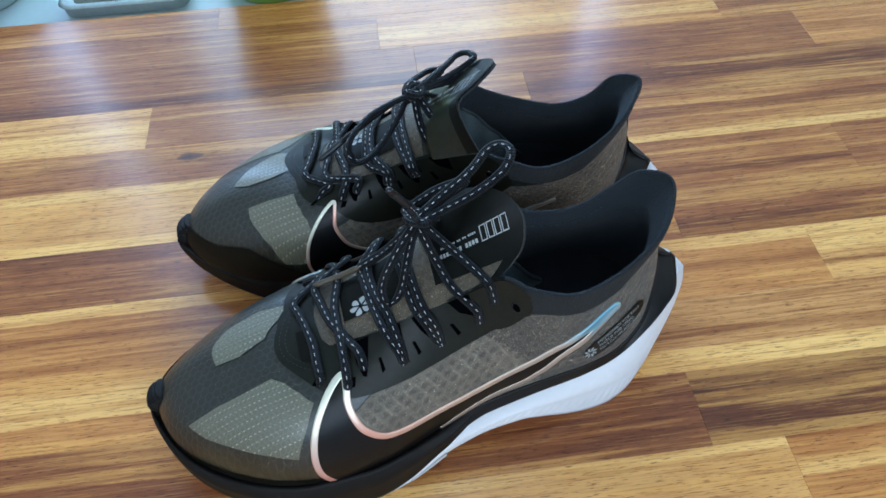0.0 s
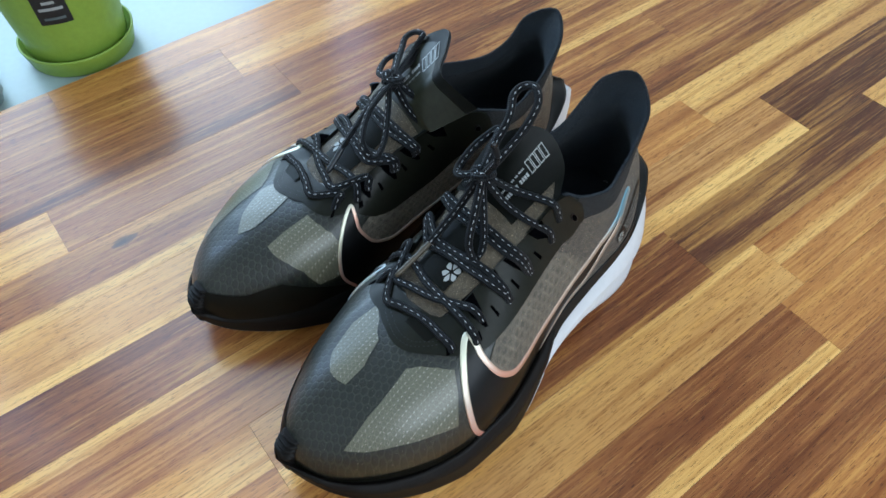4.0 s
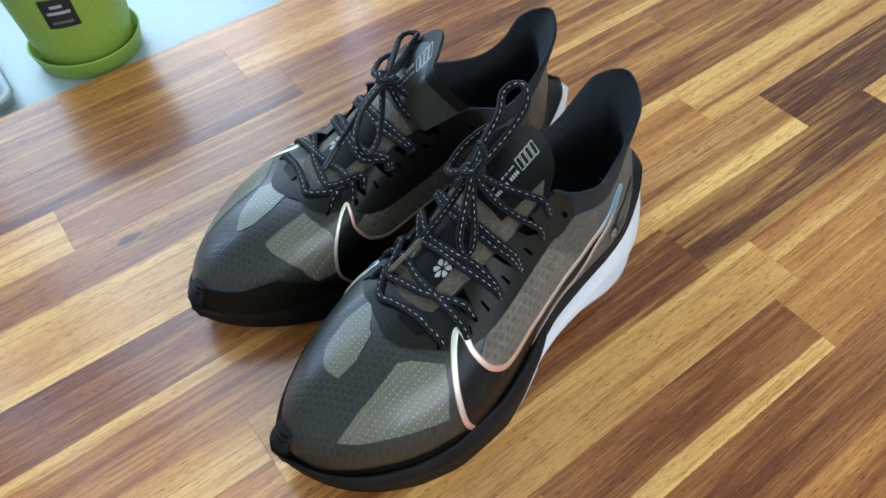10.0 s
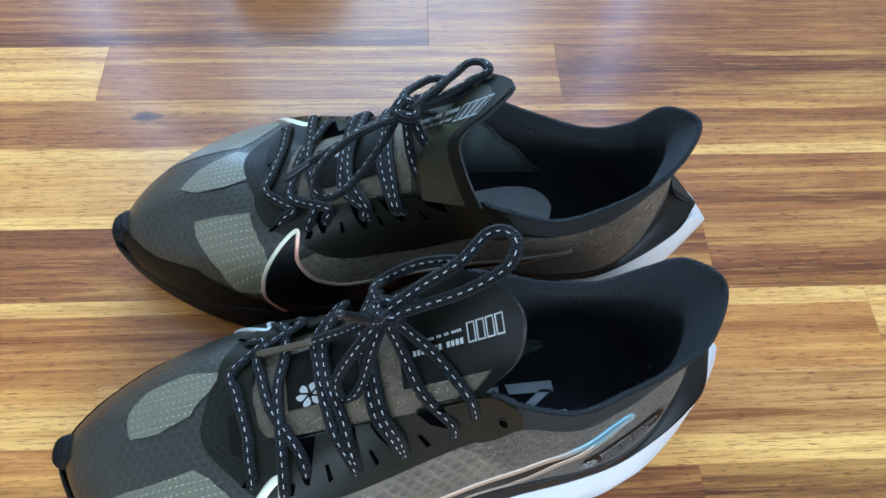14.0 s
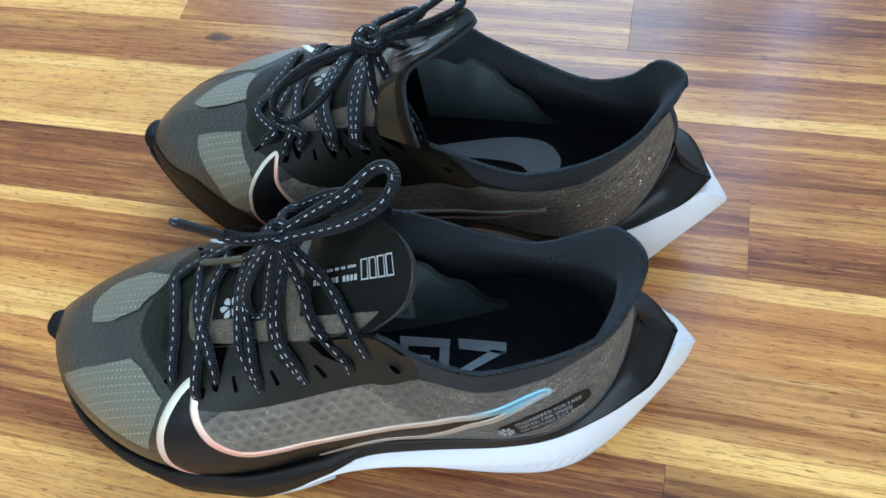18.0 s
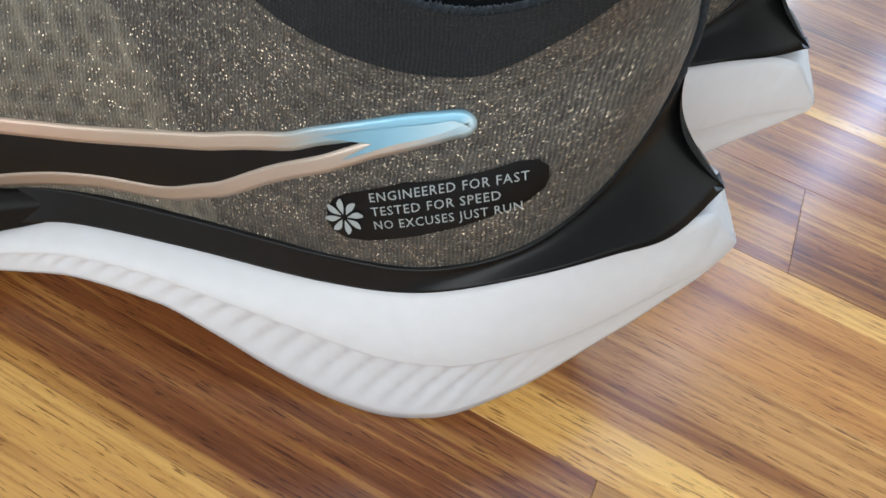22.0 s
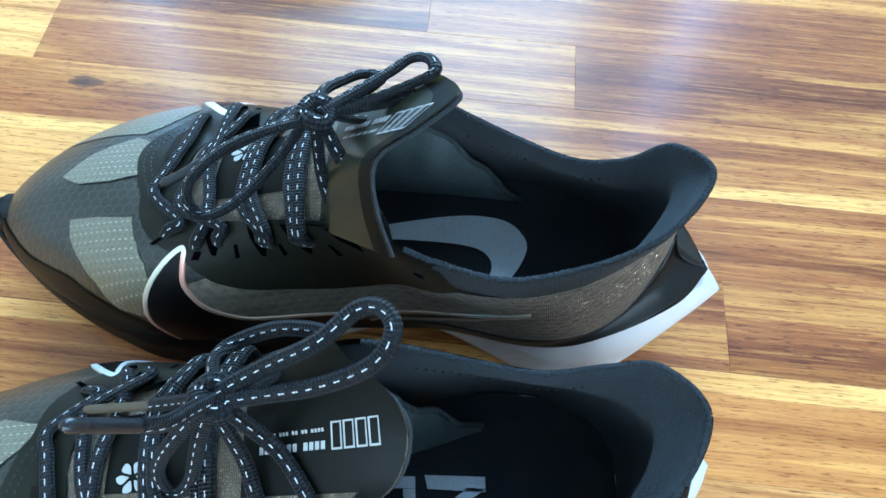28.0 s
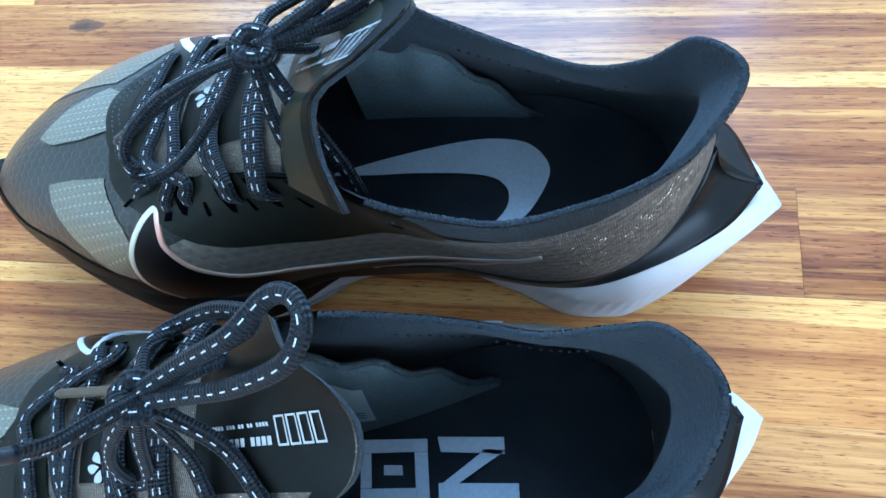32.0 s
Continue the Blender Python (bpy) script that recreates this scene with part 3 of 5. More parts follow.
def upper_at(side, a, v):
    """A place on the upper: side -1 outer, 1 inner; a from toe to heel; v from the sole to the top line."""
    a, v = np.broadcast_arrays(np.asarray(a, float), np.asarray(v, float))
    b, t, k = along(SIDES[side][0], a), along(SIDES[side][1], a), along(LIFT, a)
    rise = (t - b)[..., 2:3]
    flat = (b - t) * [1, 1, 0]
    size = np.linalg.norm(flat, axis=-1, keepdims=True) + 1e-6
    out = flat / size
    p1 = b + out * k[..., 3:4] + rise * k[..., 0:1] * [0, 0, 1]
    p2 = np.concatenate([(t + flat * k[..., 1:2])[..., :2], b[..., 2:3] + rise * k[..., 2:3]], -1)
    w = v[..., None]
    p = (1 - w) ** 3 * b + 3 * (1 - w) ** 2 * w * p1 + 3 * (1 - w) * w**2 * p2 + w**3 * t
    # the heel is drawn in below its flared collar
    ramp_a = np.clip((a - .78) / .16, 0, 1)
    pinch = .0052 * (ramp_a * ramp_a * (3 - 2 * ramp_a)) * np.exp(-((v - .66) / .19) ** 2)
    inward = (np.array([.240, -.004, 0]) - p) * [1, 1, 0]
    return p + inward / (np.linalg.norm(inward, axis=-1, keepdims=True) + 1e-6) * pinch[..., None]


def upper_out(side, a, v, lift=0.0):
    """The same, and lifted off along the surface's outward normal."""
    a, v = np.broadcast_arrays(np.asarray(a, float), np.asarray(v, float))
    e = 1e-3
    da = upper_at(side, np.minimum(a + e, 1), v) - upper_at(side, np.maximum(a - e, 0), v)
    dv = upper_at(side, a, np.minimum(v + e, 1)) - upper_at(side, a, np.maximum(v - e, 0))
    n = np.cross(da, dv) * -side
    n /= np.linalg.norm(n, axis=-1, keepdims=True) + 1e-12
    return upper_at(side, a, v) + n * np.asarray(lift)[..., None]


# ---- the pair of shoes ----
def skin(side, polygon, lift, step=0.012, rim=0.0, wrap=None):
    """A thin piece that follows the upper inside an outline given in a, v; returns verts, faces, uvs."""
    from mathutils.geometry import delaunay_2d_cdt
    poly = np.array(polygon, float)
    k = np.vstack([poly, poly[:1]])
    ring = []
    for p, q in zip(k[:-1], k[1:]):
        n = max(1, int(np.hypot(*((q - p) * [1, 0.6])) / step * 1.6))
        ring += [p + (q - p) * i / n for i in range(n)]
    ring = np.array(ring)
    lo, hi = ring.min(0), ring.max(0)
    grid = [(x, y) for x in np.arange(lo[0] + step / 2, hi[0], step) for y in np.arange(lo[1] + step / 2, hi[1], step * 1.7)]
    pts = [Vector(p) for p in ring] + [Vector(p) for p in grid]
    n = len(ring)
    out = delaunay_2d_cdt(pts, [], [list(range(n))], 1, 1e-6)
    ab = np.array([tuple(p) for p in out[0]])
    top = lifted(side, ab, lift)
    return top, [tuple(f) for f in out[2]], cloth_uv(side, ab)


def lifted(side, ab, lift):
    """Places over the upper; a below 0 runs on to the other side of the toe."""
    a, v = ab[:, 0], np.clip(ab[:, 1], 0, 1)
    res = upper_out(side, np.abs(a), v, np.full(len(a), lift))
    over = a < 0
    if over.any():
        res[over] = upper_out(-side, -a[over], v[over], np.full(over.sum(), lift))
    return res


def cloth_uv(side, ab):
    p = lifted(side, ab, 0.0)
    toe = np.abs(ab[:, 0]) < 0.275
    return np.where(toe[:, None], p[:, [0, 1]] * [1, 1.15], np.stack([p[:, 0], ab[:, 1] * 0.075 + side * 0.2], 1))


def curve(points, n, closed=False):
    """A smooth line of n places through the points."""
    p = np.array(points, float)
    k = np.vstack([p[-1], p, p[0], p[1]]) if closed else keys(p)
    if closed:
        return along(k, np.linspace(0, 1, n, endpoint=False))
    return along(k, np.linspace(0, 1, n))


def smooth_outline(points, n=60):
    return curve(points, n, True)


def grid_faces(rows, cols, wrap=False):
    f = []
    for i in range(rows - 1):
        for j in range(cols if wrap else cols - 1):
            q = (j + 1) % cols
            f.append((i * cols + j, (i + 1) * cols + j, (i + 1) * cols + q, i * cols + q))
    return f


def tube(points, rx, ry, n=None, sides=14, up=(0, 0, 1), taper=False, square=1.0, fuzz=0.0):
    """A cord with an oval section along a smooth line; its flat side faces up."""
    raw = np.array(points, float)
    span = np.linalg.norm(np.diff(raw, axis=0), axis=1).sum()
    n = n or max(8, int(span / 0.0011))
    c = curve(raw, n)
    t = np.gradient(c, axis=0)
    t /= np.linalg.norm(t, axis=1, keepdims=True) + 1e-9
    run = np.r_[0, np.cumsum(np.linalg.norm(np.diff(c, axis=0), axis=1))]
    ups = np.array(up, float)
    ups = curve(ups, n) if ups.ndim == 2 else np.tile(ups, (n, 1))
    normal = ups[0]
    shaggy = random.Random(5)
    verts, uvs = [], []
    for i in range(n):
        normal = normal * 0.6 + ups[i] * 0.4
        normal = normal - t[i] * (normal @ t[i])
        normal /= np.linalg.norm(normal) + 1e-9
        b = np.cross(t[i], normal)
        end = min(i, n - 1 - i)
        k = (0.55 + 0.45 * min(1, end / 2)) if taper else 1.0
        for j in range(sides + 1):
            w = 2 * math.pi * j / sides
            co, si = math.cos(w), math.sin(w)
            co, si = math.copysign(abs(co) ** square, co), math.copysign(abs(si) ** square, si)
            verts.append(c[i] + (b * co * rx + normal * si * ry) * k * (1 + shaggy.uniform(-fuzz, fuzz) if fuzz and j < sides else 1))
            uvs.append((run[i], j / sides))
    faces = grid_faces(n, sides + 1)
    faces += [tuple(range(sides)), tuple((n - 1) * (sides + 1) + j for j in reversed(range(sides)))]
    return np.array(verts), faces, np.array(uvs)


# sole: heights along the shoe, and its outline on the outer and the inner side
SOLE_X = [-.002, .004, .012, .025, .05, .08, .11, .125, .14, .157, .175, .193, .207, .225, .24, .25, .26, .275, .29, .304, .3105]
SOLE_BOTTOM = [.030, .0215, .0155, .0105, .004, .0006, .0002, .0012, .0045, .010, .0155, .0165, .0125, .005, .001, .0002, .0014, .0108, .0262, .0388, .0440]
RIM_X = [.106, .124, .145, .158, .175, .195, .212, .23, .247, .262, .273, .282, .291, .2993, .305, .3105]
RIM_TOP = [.0012, .0068, .0192, .0255, .031, .0345, .0365, .0395, .0435, .049, .0545, .0580, .0600, .0590, .0535, .0470]
CREASE_X = [.106, .124, .145, .160, .176, .196, .214, .232, .246, .259, .272, .285, .2975, .3105]
CREASE = [.0008, .0040, .0125, .0195, .0255, .0285, .0287, .0280, .0270, .0272, .0305, .036, .0428, .0455]
OUT_X = [-.002, .0, .004, .010, .021, .036, .055, .08, .108, .128, .157, .19, .22, .245, .26, .275, .29, .300, .306, .3105]
OUT_Y = [.0, .010, .021, .032, .0455, .0565, .0655, .0715, .0722, .0688, .0602, .0556, .0540, .0515, .0470, .0380, .0250, .0148, .0078, .0]
IN_Y = [.0, .004, .008, .013, .0205, .0285, .036, .0425, .0432, .0385, .0255, .0190, .0245, .0315, .0308, .0250, .0160, .0090, .0040, .0]


def at(xs, ys, x):
    """A smooth curve through the values (cubic with gentle slopes)."""
    xs, ys, x = np.array(xs), np.array(ys), np.atleast_1d(np.asarray(x, float))
    d = np.diff(ys) / np.diff(xs)
    m = np.r_[d[0], np.where(d[:-1] * d[1:] > 0, 2 * d[:-1] * d[1:] / (d[:-1] + d[1:] + 1e-12), 0), d[-1]]
    n = np.clip(np.searchsorted(xs, x) - 1, 0, len(xs) - 2)
    h = xs[n + 1] - xs[n]
    u = np.clip((x - xs[n]) / h, 0, 1)
    return (2 * u**3 - 3 * u**2 + 1) * ys[n] + (u**3 - 2 * u**2 + u) * h * m[n] + (3 * u**2 - 2 * u**3) * ys[n + 1] + (u**3 - u**2) * h * m[n + 1]


def sole_loft(x0, x1, n, low, crease, top, lean_low, lean_top, bulge, ribs=0.0, eased=True, ledge=0.0, tuck=None):
    """A slab between two stations with a shaped wall: foot, lower band (ribbed), crease, upper band, top."""
    u = np.linspace(0, 1, n)
    if eased:
        u = np.sin(u * math.pi / 2)
    xs = x0 + (x1 - x0) * u
    rows = []
    zb, zc, zt = low(xs), crease(xs), top(xs)
    for side, oy in ((-1, OUT_Y), (1, IN_Y)):
        edge = at(OUT_X, oy, xs) - (tuck(xs) if tuck else 0)
        slope = lean_top if side < 0 else min(lean_top, .0030)
        if ledge:  # the upper band overhangs the ribbed one
            proud = .0014 * np.clip((xs - .15) / .04, 0, 1)
            edge, slope = edge + proud * np.minimum(1, edge / .02), slope + .0014
        band = []
        lean = lean_low(xs) if callable(lean_low) else lean_low
        room = np.minimum(1, edge / 0.012)
        for k in (0, .12, .25, .38, .5, .64, .78, .92, 1):
            z = zb + (zc - zb) * k
            inset = lean * (1 - k) ** 1.6 + ledge * min(1, .35 + k)
            groove = 0
            if ribs:
                phase = (xs - 0.0125 * k) / 0.0054
                window = np.clip((xs - 0.152) / 0.02, 0, 1) * np.clip((0.283 - xs) / 0.02, 0, 1) * min(1, max(0, (k - .15) / .35)) * min(1, (1 - k) / .06)
                groove = ribs * (0.5 - 0.5 * np.cos(2 * math.pi * phase)) ** 1.2 * window
            band.append((edge - (inset + groove) * room, z))
        for k in (([.0, .012, .04] if ledge else []) + list(np.linspace(0, 1, 8)[1:])):
            z = zc + (zt - zc) * k
            inset = slope * k**1.5 - bulge * math.sin(math.pi * k)
            band.append((edge - inset * room, z))
        band.append((edge - (slope + .0015) * room, zt - .0006))
        dip = np.clip((.284 - xs) / .012, 0, 1)
        band.append((edge - (slope + .0030) * room, (zt - .0008) * (1 - dip) + np.minimum(zt - .002, .030) * dip))
        rows.append([np.stack([xs, side * np.maximum(y, 0.0002), z], 1) for y, z in band])
    ring = rows[0] + rows[1][::-1]
    verts = np.stack(ring, 1).reshape(-1, 3)
    cols = len(ring)
    faces = grid_faces(n, cols, True)
    faces += [tuple(range(cols)), tuple((n - 1) * cols + j for j in reversed(range(cols)))]
    return verts, faces


SHELL_LOW_OUT = [(.132, -.0640, .0125), (.150, -.0583, .0225), (.163, -.0562, .0278), (.175, -.0535, .0312), (.2, -.0510, .0350), (.23, -.0490, .0395), (.25, -.0455, .0440), (.268, -.0385, .0520), (.282, -.0303, .0583), (.292, -.0212, .0605), (.3010, -.001, .0608)]
SHELL_TOP_OUT = [(.132, -.0590, .0285), (.150, -.0540, .0325), (.163, -.0520, .0355), (.175, -.0505, .0380), (.2, -.0485, .0415), (.2313, -.0474, .0465), (.2505, -.0435, .0495), (.2655, -.0355, .0560), (.2745, -.0245, .0650), (.2795, -.0125, .0755), (.2820, -.001, .0835)]
SHELL_LOW_IN = [(.132, .0355, .0200), (.150, .0305, .0280), (.163, .0295, .0312), (.175, .0290, .0335), (.2, .0280, .0365), (.23, .0325, .0405), (.25, .0322, .0448), (.268, .0268, .0522), (.282, .0200, .0583), (.292, .0122, .0605), (.3010, -.001, .0608)]
SHELL_TOP_IN = [(.132, .0325, .0320), (.150, .0290, .0365), (.163, .0285, .0390), (.175, .0285, .0415), (.2, .0290, .0440), (.2313, .0335, .0475), (.2505, .0305, .0505), (.2655, .0228, .0570), (.2745, .0140, .0660), (.2795, .007, .0760), (.2820, -.001, .0835)]

# outlines on the upper: a along it, v up it
MARK_OUTER = [(.284, .0), (.2716, .142), (.2645, .31), (.2605, .50), (.2625, .655), (.2685, .745), (.2770, .785), (.2865, .770), (.2945, .690), (.300, .600), (.3131, .4754), (.3283, .3680), (.3541, .2650),
              (.3867, .232), (.425, .222), (.4675, .214), (.510, .222), (.5816, .272), (.635, .350), (.6735, .416), (.7033, .4945), (.7538, .600), (.7850, .630), (.7935, .622), (.7930, .606), (.7800, .590), (.7400, .510),
              (.6939, .383), (.6192, .200), (.5800, .135), (.5423, .092), (.4735, .075), (.425, .02), (.40, .0)]
MARK_INNER = [(.288, .0), (.2715, .150), (.2670, .30), (.2660, .45), (.2675, .60), (.2705, .70), (.2765, .762), (.2830, .745), (.2880, .695), (.2945, .61), (.3010, .51), (.3130, .41), (.3268, .32), (.3460, .25),
              (.3671, .200), (.425, .125), (.4675, .095), (.510, .095), (.5816, .145), (.635, .250), (.68, .370), (.725, .480), (.68, .350), (.6239, .170), (.5550, .055), (.510, .025), (.4735, .008), (.44, .0)]
PATCH_SIDE = [(.0895, .300), (.103, .490), (.132, .728), (.165, .735), (.205, .705), (.243, .645), (.2475, .50), (.246, .275), (.210, .300), (.160, .306), (.120, .292)]
PATCH_SIDE_IN = [(.090, .600), (.103, .70), (.130, .81), (.165, .77), (.203, .715), (.245, .600), (.262, .50), (.2680, .30), (.268, .19), (.236, .182), (.206, .35), (.168, .45), (.125, .53)]
PATCH_TOP_IN = [(.099, .875), (.035, .862), (-.023, .812), (-.040, .70), (-.033, .604), (.020, .600), (.068, .618), (.104, .736)]
PATCH_TOP_OUT = [(.0150, .60), (.066, .645), (.1175, .735), (.110, .83), (.050, .885), (.004, .86), (-.010, .78), (-.008, .68)]
PANEL = [(.292, .46), (.335, .59), (.396, .57), (.458, .59), (.500, .61), (.52, .53), (.546, .42), (.569, .287), (.59, .16), (.60, .0), (.50, .0), (.40, .0), (.30, .0)]
PANEL_BACK = [(.498, .61), (.555, .675), (.575, .63), (.615, .72), (.667, .78), (.729, .80), (.803, .81), (.87, .88), (.93, .95), (.999, .97), (.999, .0), (.80, .0), (.598, .0), (.588, .16), (.567, .287), (.544, .42), (.518, .53)]
PANEL_IN = [(.292, .46), (.326, .56), (.37, .48), (.423, .43), (.465, .40), (.50, .44), (.53, .30), (.56, .15), (.57, .0), (.40, .0), (.30, .0)]
PANEL_BACK_IN = [(.498, .44), (.52, .46), (.575, .49), (.613, .60), (.65, .64), (.709, .75), (.766, .83), (.812, .88), (.86, .95), (.93, .97), (.999, .97), (.999, .0), (.80, .0), (.568, .0), (.558, .15), (.528, .30)]
RAND_IN = [(-.012, .16), (.0128, .223), (.055, .245), (.1061, .2476), (.14, .285), (.1663, .2998), (.195, .25), (.2211, .194), (.2731, .080), (.285, .0), (.15, .0), (.0, .0), (-.012, .0)]
RAND_OUT = [(-.01, .06), (.05, .045), (.10, .05), (.18, .07), (.262, .06), (.275, .0), (.15, .0), (.0, .0), (-.01, .0)]
FOIL_TAIL = [(.736, .520), (.7033, .4945), (.7300, .556), (.7560, .600), (.785, .630), (.7935, .617), (.780, .589), (.752, .538), (.7400, .508), (.7150, .438)]
STAY_TOP = [(.634, .93), (.60, .985), (.5749, .992), (.5, .99), (.4, .99), (.3, .99), (.2, .99), (.1, .99), (.0, .99)]
STAY = [tuple(p) for p in curve([(-.012, .868), (.0144, .858), (.07, .8235), (.112, .8076), (.160, .797), (.205, .770), (.2551, .705), (.2909, .638), (.320, .604), (.3565, .586), (.4107, .578), (.455, .592), (.500, .610), (.520, .618), (.532, .606), (.552, .604), (.575, .630), (.6000, .680), (.6176, .7205), (.630, .80)], 90)] + STAY_TOP
STAY_IN = [tuple(p) for p in curve([(-.012, .862), (.03, .868), (.07, .872), (.12, .848), (.18, .806), (.245, .745), (.285, .690), (.310, .600), (.335, .515), (.37, .452), (.423, .405), (.465, .385), (.519, .434), (.575, .46), (.613, .567), (.640, .68), (.638, .80)], 90)] + STAY_TOP
COLLAR = [(.606, .68), (.6176, .7205), (.6512, .748), (.6773, .750), (.7015, .760), (.7243, .765), (.755, .768), (.8025, .775), (.8662, .850), (.93, .93), (.999, .965), (.999, .999), (.90, .999), (.80, .999), (.70, .999), (.63, .999), (.612, .92), (.604, .78)]
BADGE = [(.7035, .215), (.7035, .255), (.7085, .300), (.717, .328), (.757, .410), (.800, .440), (.8314, .448), (.846, .430), (.8540, .394), (.8560, .35), (.8540, .318), (.843, .2867), (.7811, .225), (.7350, .165), (.7193, .160), (.7085, .180)]


def strip_skin(side, line, half, lift, n=120, closed=False):
    """A narrow band of even width along a line on the upper, with its run in u."""
    c = curve(line, n, closed)
    p = lifted(side, c, lift)
    q = np.gradient(p, axis=0)
    q /= np.linalg.norm(q, axis=1, keepdims=True) + 1e-9
    nn = lifted(side, c, lift + 0.001) - p
    nn /= np.linalg.norm(nn, axis=1, keepdims=True) + 1e-9
    b = np.cross(q, nn)
    verts = np.stack([p - b * half - nn * lift, p - b * half, p - b * half * 0.5 + nn * half * 0.04, p + b * half * 0.5 + nn * half * 0.04, p + b * half, p + b * half - nn * lift], 1).reshape(-1, 3)
    u = np.repeat(np.linspace(0, 1, n), 6)
    uv = np.stack([u, np.tile(np.linspace(0, 1, 6), n)], 1)
    return verts, grid_faces(n, 6), uv


def stitches(side, line, lift, pitch=0.0022, length=0.0014, half=0.00022):
    """A row of short raised threads along a line on the upper."""
    c = curve(line, 400)
    p = lifted(side, c, lift)
    run = np.r_[0, np.cumsum(np.linalg.norm(np.diff(p, axis=0), axis=1))]
    up = lifted(side, c, lift + .001) - p
    up /= np.linalg.norm(up, axis=1, keepdims=True) + 1e-9
    at_run = lambda arr, r: np.array([np.interp(r, run, arr[:, k]) for k in range(3)])
    verts, faces = [], []
    for r in np.arange(0, run[-1] - length, pitch):
        q0, q1, n = at_run(p, r), at_run(p, r + length), at_run(up, r)
        d = q1 - q0
        b = np.cross(d, n)
        b *= half / (np.linalg.norm(b) + 1e-12)
        k = len(verts)
        m = (q0 + q1) / 2 + n * half * 1.6
        verts += [q0, q1, (q0 + q1) / 2 + b - n * half, (q0 + q1) / 2 - b - n * half, m]
        faces += [(k, k + 2, k + 4), (k + 2, k + 1, k + 4), (k + 1, k + 3, k + 4), (k + 3, k, k + 4)]
    return np.array(verts), faces


def tongue_frame(end):
    tail = keys(end)
    mid = keys([(.088, -.003, .0795), (.105, -.003, .0860), (.125, -.003, .0950), (.145, -.003, .1065), (.165, -.003, .1180), (.185, -.004, .1280), (.203, -.006, .1365)])
    half = keys([(.0150, .002), (.0195, .003), (.0215, .006), (.0235, .008), (.0262, .0095), (.0270, .0095), (.0262, .009)])

    def where(u, j, lift=0.0):
        u, j = np.broadcast_arrays(np.asarray(u, float), np.asarray(j, float))
        c, h = along(mid, u), along(half, u)
        p = np.stack([c[..., 0] + 0 * j, c[..., 1] + j * h[..., 0], c[..., 2] - h[..., 1] * j**2], -1)
        k = np.clip((u - .55) / .45, 0, 1)[..., None]
        c0, h0 = along(mid, .55 + 0 * u), along(half, .55 + 0 * u)
        start = np.stack([c0[..., 0], c0[..., 1] + j * h0[..., 0], c0[..., 2] - h0[..., 1] * j**2], -1)
        flat = start + (along(tail, (j + 1) / 2) - start) * k
        p = p + (flat - p) * np.clip(k * 3, 0, 1) ** 2 * (3 - 2 * np.clip(k * 3, 0, 1))
        n = np.stack([-0.5 + 0 * j, j * 0.55, 0.8 + 0 * j], -1)
        return p + n / np.linalg.norm(n, axis=-1, keepdims=True) * np.asarray(lift)[..., None]
    return where


def tongue_piece(where, u0, u1, j0, j1, lift, n=10, m=10):
    u, j = np.meshgrid(np.linspace(u0, u1, n), np.linspace(j0, j1, m), indexing="ij")
    return where(u, j, np.full(u.shape, lift)).reshape(-1, 3), grid_faces(n, m), np.stack([u.ravel() * 0.12, j.ravel() * 0.025], 1)


def petals(n, r0, r1, wide):
    """A pinwheel: outlines of n petals in a plane."""
    out = []
    for k in range(n):
        w = 2 * math.pi * k / n
        ring = []
        for t in np.linspace(0, 1, 8):
            ring.append((r0 + (r1 - r0) * t, wide * math.sin(math.pi * min(1, t * 0.9 + 0.05)) * (0.5 + t)))
        ring += [(r, -b * 0.4) for r, b in ring[::-1]]
        out.append([(r * math.cos(w) - b * math.sin(w), r * math.sin(w) + b * math.cos(w)) for r, b in ring])
    return out


def flat_shapes(outlines, place):
    """Filled outlines in one mesh, laid on a surface by place(x, y) -> points."""
    verts, faces = [], []
    for o in outlines:
        faces.append(tuple(range(len(verts), len(verts) + len(o))))
        verts += [tuple(p) for p in place(np.array(o, float))]
    return np.array(verts), faces


def ring_shape(outline, inner, place):
    """A band between two outlines of the same length."""
    n = len(outline)
    verts = np.vstack([place(np.array(outline, float)), place(np.array(inner, float))])
    return verts, [(k, (k + 1) % n, n + (k + 1) % n, n + k) for k in range(n)]


def lettering(text, size, place, wide):
    """Words in the built-in font as a mesh on a surface; size: cap height in metres."""
    c = bpy.data.curves.new("lettering", "FONT")
    c.body, c.size, c.resolution_u, c.space_character = text, size / 0.7, 2, 1.12
    ob = bpy.data.objects.new("lettering", c)
    scene.collection.objects.link(ob)
    me = ob.to_mesh()
    pts = np.array([tuple(v.co) for v in me.vertices])
    faces = [tuple(p.vertices) for p in me.polygons]
    ob.to_mesh_clear()
    bpy.data.objects.remove(ob)
    bpy.data.curves.remove(c)
    pts[:, 0] *= wide / pts[:, 0].max()
    return place(pts[:, :2]), faces


